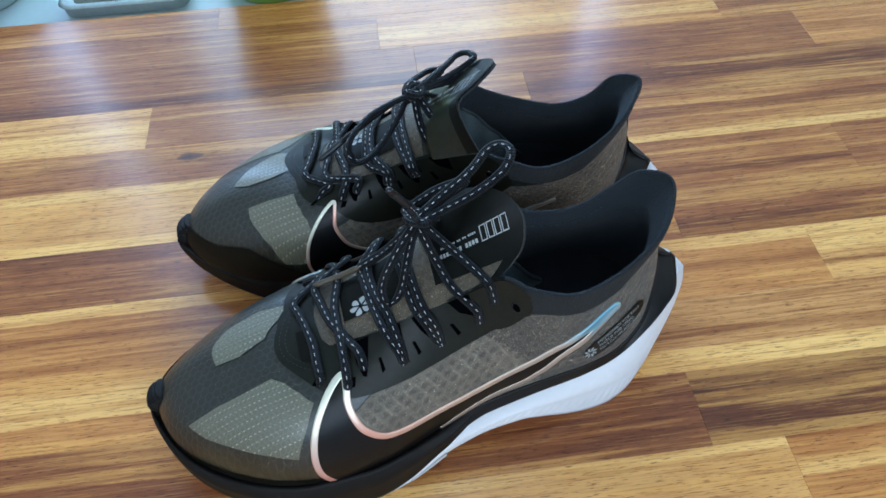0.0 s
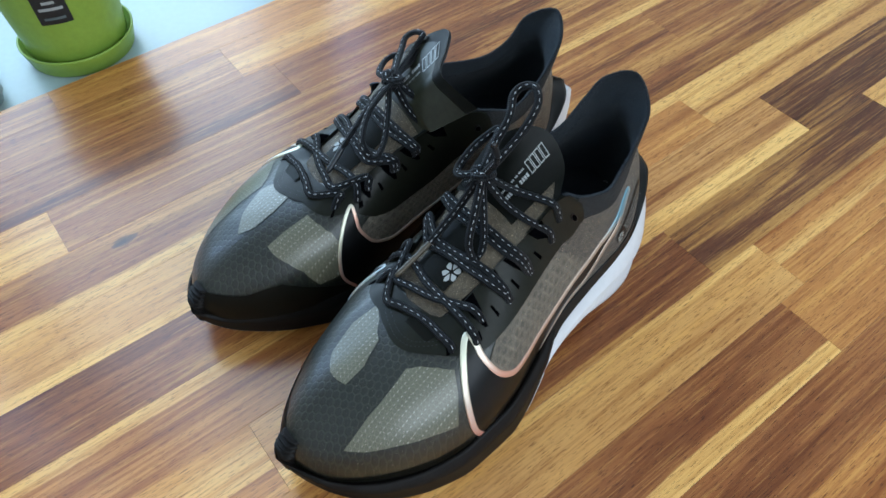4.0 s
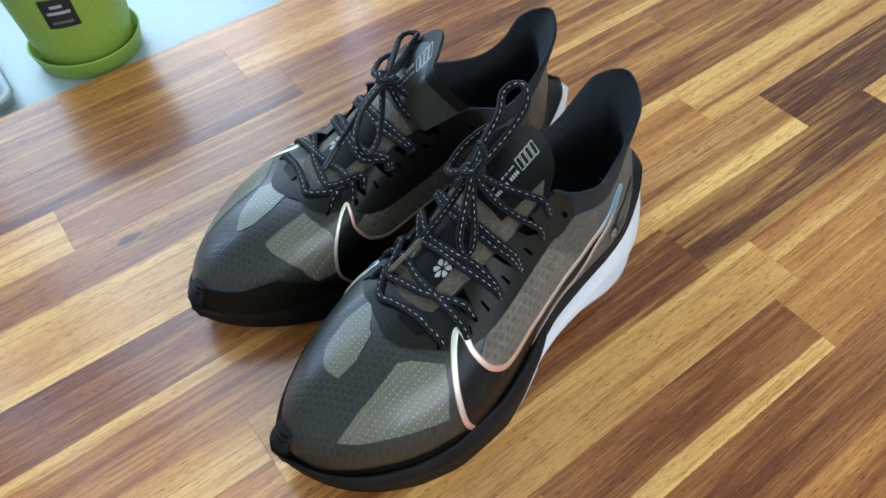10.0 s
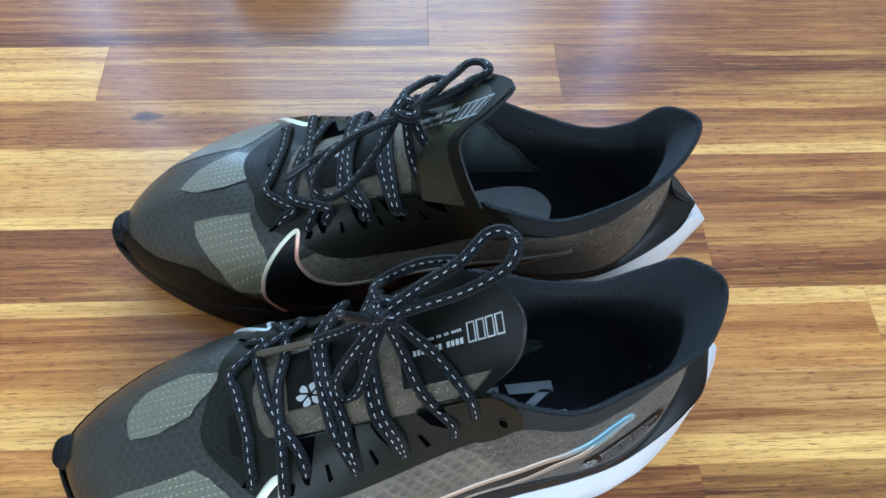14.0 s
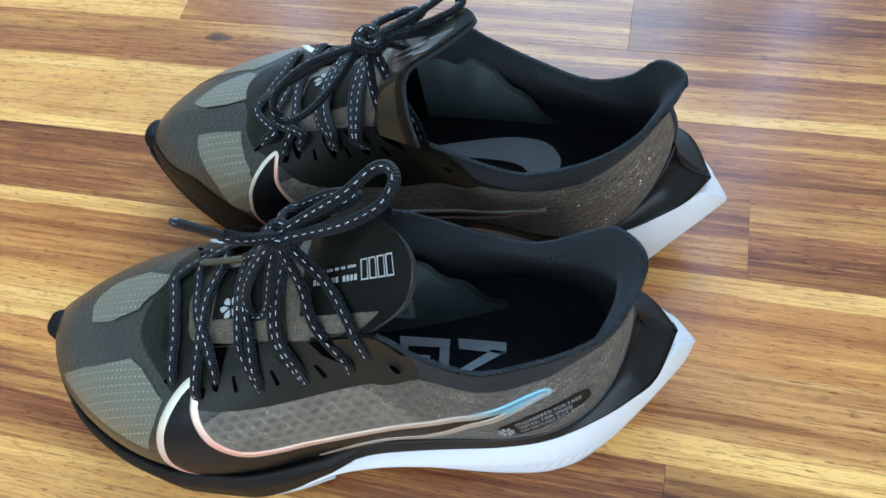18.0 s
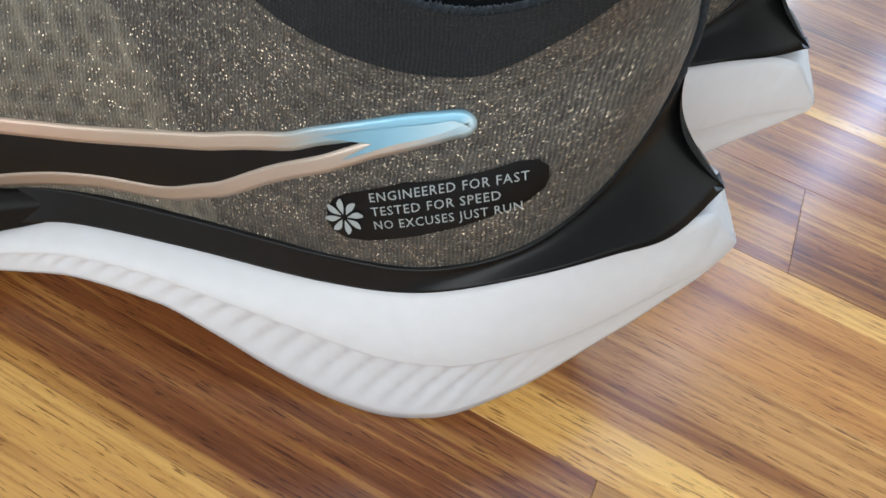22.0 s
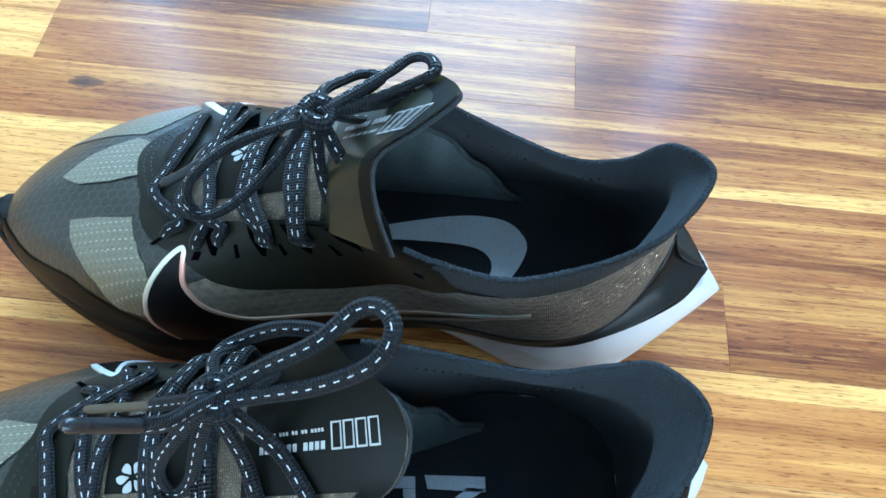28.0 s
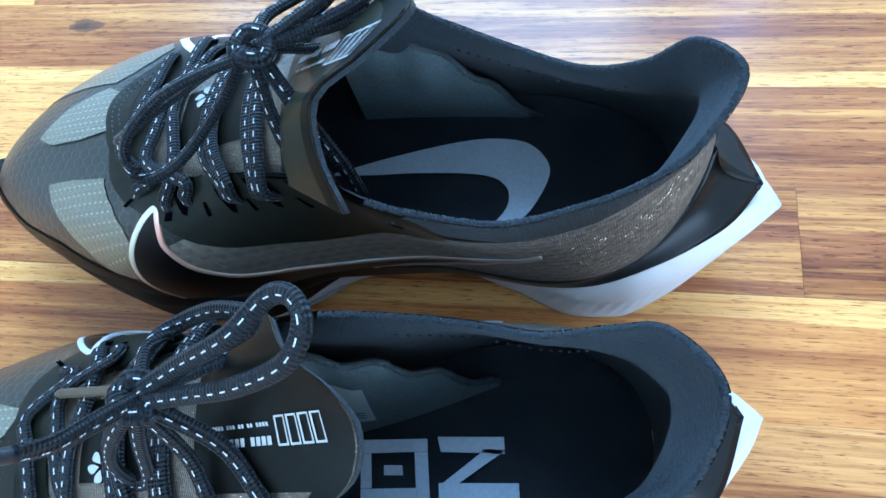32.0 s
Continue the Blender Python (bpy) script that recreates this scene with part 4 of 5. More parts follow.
# lace strands from the inner eyelets over the tongue to the outer ones, from the toe up, and those that rise to the knot
LACING = [[(.0865, .0150, .0780), (.0880, .0063, .0837), (.0899, -.0028, .0848), (.0922, -.0124, .0846), (.0938, -.0214, .0832), (.0938, -.0291, .0812), (.0943, -.0359, .0790), (.0935, -.0388, .0745)],
          [(.1150, .0215, .0820), (.1113, .0090, .0905), (.1077, -.0046, .0902), (.1073, -.0180, .0884), (.1072, -.0311, .0856), (.1068, -.0415, .0806), (.1060, -.0445, .0745)],
          [(.1000, .0205, .0790), (.1006, .0120, .0866), (.1011, .0004, .0876), (.1043, -.0129, .0882), (.1104, -.0241, .0876), (.1150, -.0333, .0866), (.1158, -.0418, .0775)],
          [(.1275, .0245, .0850), (.1247, .0125, .0950), (.1247, -.0025, .0982), (.1263, -.0165, .0968), (.1289, -.0289, .0944), (.1338, -.0385, .0866), (.1346, -.0408, .0800)],
          [(.1310, .0215, .0900), (.1278, .0085, .0985), (.1283, -.0101, .0996), (.1320, -.0223, .0972), (.1342, -.0350, .0912), (.1356, -.0405, .0815)],
          [(.1500, .0235, .0960), (.1465, .0080, .1085), (.1460, -.0100, .1094), (.1480, -.0265, .1046), (.1525, -.0338, .0968), (.1547, -.0378, .0850)],
          [(.1450, .0230, .0940), (.1428, .0080, .1060), (.1430, -.0080, .1074), (.1446, -.0250, .1032), (.1496, -.0332, .0962), (.1536, -.0376, .0850)]]
INNER_SEATS = ((.2260, .785), (.2960, .73), (.3220, .76), (.3820, .75), (.3900, .74), (.4400, .75), (.4330, .75))
LACING_TO_KNOT = [[(.002, -.002, -.002), (.1671, -.0096, .1215), (.1752, -.0205, .1172), (.1800, -.0288, .1142), (.1822, -.0325, .1030)], [(0, -.003, -.003), (.1585, -.0119, .1195), (.1632, -.0238, .1122), (.1728, -.0328, .1018), (.1740, -.0352, .0940)],
                  [(.002, .002, -.002), (.1640, .0105, .1215), (.1720, .0185, .1150), (.1765, .0228, .1095), (.1785, .0250, .0985)], [(0, .003, -.003), (.1560, .0115, .1190), (.1600, .0180, .1110), (.1690, .0225, .1040), (.1705, .0250, .0945)]]


def shoe(name, origin, angle, mirror, label, knot, strands, end, printed, stretch=1.0):
    choose_top(*((TOP_OUT, TOP_IN) if mirror > 0 else (TOP_OUT_R, TOP_IN_R)))
    root = tagged(new(name), label, "shoe", "pair of running shoes")
    root.matrix_world = pose(origin[0], origin[1], 0, 0, 0, angle)

    def put(part_name, data, material, parent=root, text=""):
        verts = np.array(data[0], float) * [stretch, mirror, 1]
        faces = data[1] if mirror > 0 else [tuple(reversed(f)) for f in data[1]]
        return part(part_name, (verts, faces, *data[2:]), material, parent, text)

    def skins(part_name, side, outline, lift, material, parent=root, text="", smooth=0, step=0.012):
        if smooth:
            outline = smooth_outline(outline, smooth)
        v, f, uv = skin(side, outline, lift, step)
        if side > 0:
            f = [tuple(reversed(q)) for q in f]
        me = put(part_name, (v, f, uv), material, parent, text)
        return me

    # sole
    low = lambda x: at(SOLE_X, SOLE_BOTTOM, x)
    rim = lambda x: at(RIM_X, RIM_TOP, x)
    foam = put("midsole", sole_loft(.107, .3104, 620, low, lambda x: np.minimum(at(CREASE_X, CREASE, x), rim(x) - .0008), rim, lambda x: .0012 - .0006 * np.clip((x - .13) / .06, 0, 1), .0062, .0006, ribs=.0014, ledge=.0019), FOAM, text="white foam heel wedge with slanted ribs")
    for edge in foam.data.edges:
        p, q = (n % 38 for n in edge.vertices)
        edge.use_edge_sharp = p == q and p in (8, 9, 28, 29)
    foot_z = lambda x: np.interp(x, [p[0] for p in FOOT_OUT[:10]], [p[2] for p in FOOT_OUT[:10]]) + .0012
    under = lambda x: np.where(x < .106, low(x) + .0016, np.maximum(low(x) + .0016, rim(x) - .0008))
    put("forefoot_sole", sole_loft(.172, -.0019, 150, lambda x: np.minimum(under(x), foot_z(x) - .002), lambda x: np.minimum(under(x), foot_z(x) - .002) * .45 + foot_z(x) * .55, foot_z, -.0005, .0042, .0005, tuck=lambda x: .0075 * np.clip((x - .150) / .022, 0, 1) ** 1.4), FOAMBLACK, text="black foam sidewall under the toes")
    put("outsole", sole_loft(.150, .002, 90, lambda x: low(x), lambda x: low(x) + .001, lambda x: low(x) + .0019, .0008, .0006, .0), OUTSOLE, text="pale rubber edge under the sole")
    # toe bumper: ridged rubber that turns up over the tip
    ridges, n = [], 26
    for i in range(n):
        w = -1 + 2 * i / (n - 1)
        side = -1 if w < 0 else 1
        for k in range(60):
            v = k / 59
            body = (.0046 * math.sin(math.pi * (.20 + .80 * v)) ** 0.5 + .0015 * math.sin(v * 44)) * (1 - w**4) - .0006
            base = upper_out(side, abs(w) * 0.024, v * 0.25, body)
            ridges.append(base - np.array([0, 0, .026]) * max(0, 0.35 - v))
    put("toe_bumper", (np.array(ridges), [tuple(reversed(f)) for f in grid_faces(n, 60)]), FOAMBLACK, text="black rubber toe guard with fine ridges")

    # upper, inside and out
    for side in (-1, 1):
        a, v = np.meshgrid(np.linspace(0, 1, 130), np.linspace(0, 1, 34), indexing="ij")
        ab = np.stack([a.ravel(), v.ravel()], 1)
        f = grid_faces(130, 34)
        g = f if side > 0 else [tuple(reversed(q)) for q in f]
        put("upper", (upper_at(side, a, v).reshape(-1, 3), g, cloth_uv(side, ab)), MESH, text="dark grey hexagon mesh over the foot")
        a, v = np.meshgrid(np.linspace(.30, 1, 80), np.linspace(0, 1, 24), indexing="ij")
        f = grid_faces(80, 25)
        g = f if side < 0 else [tuple(reversed(q)) for q in f]
        inside = upper_out(side, a, v, -.0009 - .0019 * np.clip((1 - v) * 5, 0, 1))
        skirt = inside[:, :1].copy()
        skirt[..., 2] = np.minimum(skirt[..., 2], .032)
        inside = np.concatenate([skirt, inside], 1)
        put("lining", (inside.reshape(-1, 3), g), TERRY, text="navy-black padded lining")
        line = [tuple(p) for p in upper_out(side, np.linspace(.575, 1, 24), 1.0, np.full(24, -.0004))]
        put("collar_edge", tube(line, .0009, .0008, 520, 9, fuzz=.45), TERRY, text="fuzzy rolled collar edge")
    for side, front, back, rand in ((-1, PANEL, PANEL_BACK, RAND_OUT), (1, PANEL_IN, PANEL_BACK_IN, RAND_IN)):
        skins("side_panel", side, front, .0004, KNIT, text="taupe knit with fine glitter")
        # the light each side catches is put into its copy of the knit
        skins("heel_panel", side, back, .0005, DIMKNIT if side < 0 else GLITTERKNIT, text="dark taupe knit with fine glitter")
        skins("toe_rand", side, rand, .0006, FILM, text="smooth black toe rand")
    skins("window_patch", -1, PATCH_SIDE, .0003, PATCH, text="pale taupe see-through patch")
    if mirror > 0:
        skins("window_patch", 1, PATCH_TOP_IN, .0006, PATCH, text="pale taupe see-through patch", step=0.006)
    else:
        skins("window_patch", 1, PATCH_SIDE_IN, .0003, PATCH, text="pale taupe see-through patch")
        skins("window_patch", -1, PATCH_TOP_OUT, .0006, PATCH, text="pale taupe see-through patch", step=0.006)
    for side, outline in ((-1, STAY), (1, STAY_IN)):
        stay = skins("eyestay", side, outline, .0010, STAYFILM, text="black eyelet panel")
        # slits, eyelets and lace hole are black sheets on the panel, not cut through
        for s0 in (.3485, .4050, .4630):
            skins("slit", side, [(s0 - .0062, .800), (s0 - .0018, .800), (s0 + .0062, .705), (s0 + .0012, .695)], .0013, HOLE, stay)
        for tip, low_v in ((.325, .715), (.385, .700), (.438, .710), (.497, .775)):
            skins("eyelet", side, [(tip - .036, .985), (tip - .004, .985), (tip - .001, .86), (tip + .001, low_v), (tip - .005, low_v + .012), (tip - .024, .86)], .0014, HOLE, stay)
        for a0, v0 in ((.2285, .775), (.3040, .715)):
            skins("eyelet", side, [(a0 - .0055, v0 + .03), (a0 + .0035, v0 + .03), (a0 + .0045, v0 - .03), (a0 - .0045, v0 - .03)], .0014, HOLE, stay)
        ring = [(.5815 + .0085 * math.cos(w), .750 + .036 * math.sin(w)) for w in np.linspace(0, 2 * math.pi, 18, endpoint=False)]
        skins("lace_hole_dark", side, ring, .0016, HOLE, stay)
        put("eyelet_rim", strip_skin(side, [(.5815 + .0098 * math.cos(w), .750 + .041 * math.sin(w)) for w in np.linspace(0, 2 * math.pi, 12, endpoint=False)], .00035, .0015, 40, True), CUP, stay)
        for dv in (0, .022):
            line = [(.195, .835 + dv), (.15, .835 + dv), (.1063, .833 + dv), (.0603, .850 + dv), (.02, .875 + dv), (.0, .885 + dv)] if side < 0 else [(.0, .885 + dv), (.03, .892 + dv), (.07, .900 + dv)]
            put("stitching", stitches(side, line, .0011), AGLET, stay, "black double stitching")
        put("stitching", stitches(side, [(.64, .80), (.70, .80), (.78, .81), (.84, .86)], -.0040, .0034, .0016, .0003), SEAM, text="dark stitches along the lining")
        skins("collar_band", side, COLLAR, .0008, COLLARKNIT, text="black knitted collar band")
    put("heel_seam", tube([tuple(q) for q in upper_out(-1, np.full(14, .999), np.linspace(.22, .93, 14), np.full(14, .0008))], .0017, .0010, 90, 10, up=(1, 0, .2), fuzz=.15), TERRY, text="dark knitted seam down the heel")
    # the curved mark: black field with a foil edge
    for side, outline, n_tail in ((-1, MARK_OUTER, 34), (1, MARK_INNER, 27)):
        mark = skins("side_mark", side, outline, .0009, GLOSSBLACK, text="gloss black curved mark")
        # inner foils differ by shoe: the reflection each one shows is in its colour
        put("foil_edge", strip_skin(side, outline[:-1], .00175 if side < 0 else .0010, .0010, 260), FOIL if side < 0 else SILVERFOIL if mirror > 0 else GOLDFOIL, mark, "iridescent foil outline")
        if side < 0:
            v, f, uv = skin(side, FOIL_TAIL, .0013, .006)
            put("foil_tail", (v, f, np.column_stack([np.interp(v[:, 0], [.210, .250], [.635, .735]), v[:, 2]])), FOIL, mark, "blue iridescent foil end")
    # heel shell
    for side, lo, hi in ((-1, SHELL_LOW_OUT, SHELL_TOP_OUT), (1, SHELL_LOW_IN, SHELL_TOP_IN)):
        a = np.linspace(0, 1, 90)
        p, q = along(keys(lo), a), along(keys(hi), a)
        rows = []
        for k in np.linspace(0, 1, 14):
            sag = .0042 * math.sin(math.pi * k) ** 1.0 * np.clip((a - .55) / .4, 0, 1)[:, None]
            rows.append(p + (q - p) * k + np.array([-1, -side * .5, -.25]) * sag)
        rows.append(q + np.array([-.0012, -side * .0022, -.0006]))
        inner = [p + np.array([-.002, -side * .0035, .001])]
        put("heel_shell", (np.stack(inner + rows, 1).reshape(-1, 3), grid_faces(90, 16) if side > 0 else [tuple(reversed(f)) for f in grid_faces(90, 16)]), CUP, text="smooth black heel shell ending in a point")
    # badge with its words
    badge = skins("badge", -1, BADGE, .0010, GLOSSBLACK, text="black rounded badge with pale words")
    place = on_badge(0.0014)
    for k, (words, wide) in enumerate((("ENGINEERED FOR FAST", .0326), ("TESTED FOR SPEED", .0268), ("NO EXCUSES JUST RUN", .0308))):
        put("lettering", lettering(words, .00195, lambda p, k=k: place(p * [.90, .92] + [-.0006, .0007 - k * .0029]), wide), BADGEPRINT, badge, "pale capital letters")
    put("emblem", flat_shapes(petals(8, .0007, .0039, .0009), lambda p: place(p + [-.0062, -.0022])), BADGEPRINT, badge, "pale pinwheel")

    # inside: insole with its print
    xs = np.linspace(.10, .277, 60)
    rows = []
    for x in xs:
        lo = np.interp(x, [p[0] for p in FOOT_OUT], [p[1] for p in FOOT_OUT]) + .0035
        hi = np.interp(x, [p[0] for p in FOOT_IN], [p[1] for p in FOOT_IN]) - .0035
        rows.append([(x, lo + (hi - lo) * k, .036 + .010 * (2 * k - 1) ** 4 + .006 * max(0, (x - .25) / .03) ** 2) for k in np.linspace(0, 1, 13)])
    insole = put("insole", (np.array(rows).reshape(-1, 3), [tuple(reversed(f)) for f in grid_faces(60, 13)]), INSOLE, text="black insole with a pale print")
    flat = lambda p: np.column_stack([p, np.full(len(p), .0378)])
    for o in printed:
        put("insole_print", flat_shapes([o], flat), INSOLEPRINT, insole, "slate grey print")
    # slate wings of the tongue's sleeve that hang free inside, and the care label sewn to one
    for side, mid_y in (((1, -.005),) if mirror > 0 else ((-1, -.006),)):

        def wing_at(u, w, off=0.0, side=side, mid_y=mid_y):
            """u from the tongue back to the tip, w from the insole up to the rolled edge."""
            ridge = along(keys([(.158, .0185, .1060), (.172, .0200, .0985), (.186, .0212, .0880), (.200, .0215, .0735), (.214, .0215, .0570), (.2285, .0215, .0385)]), u)
            lean = 1 if side > 0 else -.1
            foot = along(keys([(.158, .0185 - .0140 * lean, .0400), (.180, .0205 - .0130 * lean, .0395), (.204, .0215 - .0080 * lean, .0390), (.2285, .0215, .0380)]), u)
            p = foot + (ridge - foot) * np.asarray(w)[..., None]
            sag = .0010 * np.sin(np.pi * np.asarray(w)) * np.sin(np.asarray(u) * 9.0) + .0012 * np.sin(np.asarray(u) * 27) * np.asarray(w)
            return np.stack([p[..., 0], mid_y + side * (p[..., 1] + sag - off + (.0085 if side < 0 else 0)), p[..., 2]], -1)

        u, w = np.meshgrid(np.linspace(0, 1, 48), np.linspace(0, 1, 16), indexing="ij")
        f = grid_faces(48, 16)
        both = np.vstack([wing_at(u, w, .0006).reshape(-1, 3), wing_at(u, w, -.0006).reshape(-1, 3)])
        wing = put("sleeve_wing", (both, [tuple(reversed(q)) for q in f] + [tuple(k + 768 for k in q) for q in f] if side > 0 else f + [tuple(k + 768 for k in reversed(q)) for q in f]), SLATE, text="slate grey wing of the tongue sleeve")
        put("rolled_seam", tube([tuple(q) for q in wing_at(np.linspace(0, 1, 30), np.full(30, 1.0), .0002)], .0011, .0011, 300, 8, fuzz=.35), SEAM, wing, "overlocked seam")
        if side > 0:
            def on_wing(u0, u1, w0, w1, off, n=8):
                u, w = np.meshgrid(np.linspace(u0, u1, n), np.linspace(w0, w1, n), indexing="ij")
                return wing_at(u, w, off).reshape(-1, 3), [tuple(reversed(q)) for q in grid_faces(n, n)]
            tag = put("care_label", on_wing(.06, .44, .20, .72, .0012, 12), LABELCLOTH, wing, "small pale label with fine print")
            for k in range(9):
                w0 = .26 + k * .046
                put("print_line", on_wing(.09, .09 + (.17 if k % 3 else .13), w0, w0 + .016, .0015), STICKER, tag)
            for k in range(3):
                put("print_line", on_wing(.29, .41, .28 + k * .04, .295 + k * .04, .0015), STICKER, tag)

    # tongue
    where = tongue_frame(end)
    u, j = np.meshgrid(np.linspace(0, 1, 46), np.linspace(-1, 1, 22), indexing="ij")
    top = where(u, j).reshape(-1, 3)
    low_ = where(u, j, np.full(u.shape, -.0018)).reshape(-1, 3)
    f = grid_faces(46, 22)
    n0 = len(top)
    edge = [0 * 22 + k for k in range(22)] + [r * 22 + 21 for r in range(1, 46)] + [45 * 22 + k for k in range(20, -1, -1)] + [r * 22 for r in range(44, 0, -1)]
    walls = [(edge[k], edge[(k + 1) % len(edge)], n0 + edge[(k + 1) % len(edge)], n0 + edge[k]) for k in range(len(edge))]
    uv = np.stack([u.ravel() * .12, j.ravel() * .025], 1)
    tongue = put("tongue", (np.vstack([top, low_]), [*[tuple(n0 + i for i in reversed(q)) for q in f], *walls], np.vstack([uv, uv])), TERRY, text="padded tongue with black and bronze panels")
    put("tongue_cloth", (where(u, j, np.full(u.shape, .0003)).reshape(-1, 3), f, uv), TONGUE, tongue, "bronze cloth face")
    # one black panel on both shoes; the second has its olive sheen coloured in
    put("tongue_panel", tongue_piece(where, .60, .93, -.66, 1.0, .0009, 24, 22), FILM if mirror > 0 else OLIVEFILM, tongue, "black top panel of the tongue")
    put("tongue_panel", tongue_piece(where, .925, 1.0, -1.0, 1.0, .0010, 8, 22), FILM, tongue, "black end band of the tongue")
    put("tongue_panel", tongue_piece(where, .22, .50, -.55, .55, .0008, 16, 12), FILM, tongue, "black strip on the tongue")
    on_tongue = lambda du, dj, lift=.0013: (lambda p: where(du + p[:, 0] / .12, dj + p[:, 1] / .026, np.full(len(p), lift)))
    pin = put("emblem", flat_shapes(petals(6, .0012, .0056, .0021), on_tongue(.30, -.35)), DIMPRINT, tongue, "pale pinwheel")
    for k in range(4):
        x = .0020 - k * .0036
        o = [(x - .0005, -.0036), (x + .0026, -.0036), (x + .0032, .0034), (x + .0001, .0034)]
        i = [(x - .0001, -.0031), (x + .0021, -.0031), (x + .0027, .0029), (x + .0005, .0029)]
        put("logo_block", ring_shape(o, i, on_tongue(.905, -.14)), DIMPRINT, tongue, "pale outlined block")
    for y, h, size, words in ((-.0022, .0010, .0017, (4, 7)), (.0016, .0005, .0010, (4, 2, 2, 3, 4))):
        x = -.0112
        for letters in words:
            bars = [[(x - n * size - size * .72, y - h), (x - n * size, y - h), (x - n * size, y + h), (x - n * size - size * .72, y + h)] for n in range(letters)]
            put("print_bar", flat_shapes(bars, on_tongue(.905, -.14)), DIMPRINT, tongue)
            x -= size * (letters + .9)
    # laces
    lace = put("lace", tube([knot + np.array(d) * .0008 for d in ((-5, -3, -1), (-2, 4, 2), (4, 3, 0), (4, -4, 1), (-2, -4, 3), (-5, 2, 1), (1, 5, -2))], .0027, .0019, 70), LACE, text="black lace with dashed white stitching")
    for (a0, v0), line in zip(INNER_SEATS, LACING):
        line = [upper_out(1, a0, v0, -.0016), upper_out(1, a0 - .002, v0 + .09, .0024), upper_out(1, a0 - .006, .95, .0032)] + [np.array(p) for p in line[1:]]
        ups = [(-.15, (1 if p[1] > .012 else -1 if p[1] < -.026 else 0) * .8, .8) for p in line]
        put("lace_strand", tube(line, .0024, .0014, up=ups), LACE, lace)
    for line in LACING_TO_KNOT:
        put("lace_strand", tube([knot + np.array(line[0])] + [np.array(p) for p in line[1:]], .0023, .0014, up=[(-.3, 0, 1), (-.3, -.2, 1), (-.2, line[-1][1] * 12, 1), (-.1, line[-1][1] * 25, .8), (0, line[-1][1] * 30, .4)]), LACE, lace)
    for line in strands:
        put("lace_strand", tube([knot + np.array(line[0])] + [np.array(p) for p in line[1:]], .0023, .0016, up=(-.2, -.6, 1)), LACE, lace)
    # tab over the first strand
    tab = tongue_piece(where, -.02, .09, -1.35, -.45, .0040, 8, 8)
    put("lace_tab", tab, FILM, text="black tab that holds the first lace strand")
    return root, put, lace


def on_badge(lift):
    """Places on the badge from metres along and across its words."""
    x0, z0, slope = .2366, .0618, .385
    c, s = math.cos(math.atan(slope)), math.sin(math.atan(slope))
    xs, zs = np.linspace(.222, .275, 60), np.linspace(.045, .090, 50)
    aa, vv = np.meshgrid(np.linspace(.62, .95, 200), np.linspace(.02, .75, 160), indexing="ij")
    g = upper_at(-1, aa, vv)

    def place(p):
        out = []
        for along_, across in p:
            x, z = x0 + along_ * .865 - across * s, z0 + along_ * .333 + across * c
            i = np.argmin((g[..., 0] - x) ** 2 + (g[..., 2] - z) ** 2)
            a, v = aa.ravel()[i], vv.ravel()[i]
            e = 1.5e-3
            q = upper_at(-1, a, v)
            da, dv = (upper_at(-1, a + e, v) - q) / e, (upper_at(-1, a, v + e) - q) / e
            m = np.array([[da[0], dv[0]], [da[2], dv[2]]])
            d = np.linalg.solve(m, [x - q[0], z - q[2]])
            out.append((a + d[0], v + d[1]))
        ab = np.array(out)
        return upper_out(-1, ab[:, 0], ab[:, 1], np.full(len(ab), lift))
    return place


# prints on the insoles: slanted bars on one, a tapering hook on the other
BARS = [[(.2075, .0005), (.2290, -.0010), (.2290, .0045), (.2065, .0055)], [(.2065, -.0150), (.2330, -.0165), (.2330, -.0105), (.2065, -.0095)], [(.2075, -.0098), (.2130, -.0100), (.2290, .0000), (.2230, .0010)],
        [(.1800, .0010), (.2030, .0008), (.2030, .0050), (.1790, .0055)], [(.1990, -.0150), (.2035, -.0150), (.2030, .0007), (.1985, .0007)], [(.1800, -.0150), (.1989, -.0150), (.1988, -.0108), (.1800, -.0105)], [(.1800, -.0104), (.1838, -.0104), (.1836, .0009), (.1800, .0009)], [(.1880, -.0064), (.1945, -.0066), (.1943, -.0034), (.1880, -.0031)]]
BARS = [[(x, y - .0058) for x, y in o] for o in BARS]
hook_top = curve([(.148, -.0105), (.175, -.0200), (.2000, -.0268), (.2150, -.0278), (.2245, -.0252), (.2310, -.0175), (.2305, -.0090), (.2245, .0030), (.2165, .0100)], 28)
hook_low = curve([(.2100, .0105), (.2155, .0030), (.2170, -.0025), (.2155, -.0075), (.2100, -.0112), (.1990, -.0124), (.180, -.0118), (.165, -.0104), (.148, -.0095)], 28)
HOOK = [[tuple(p) for p in np.vstack([hook_top, hook_low])]]

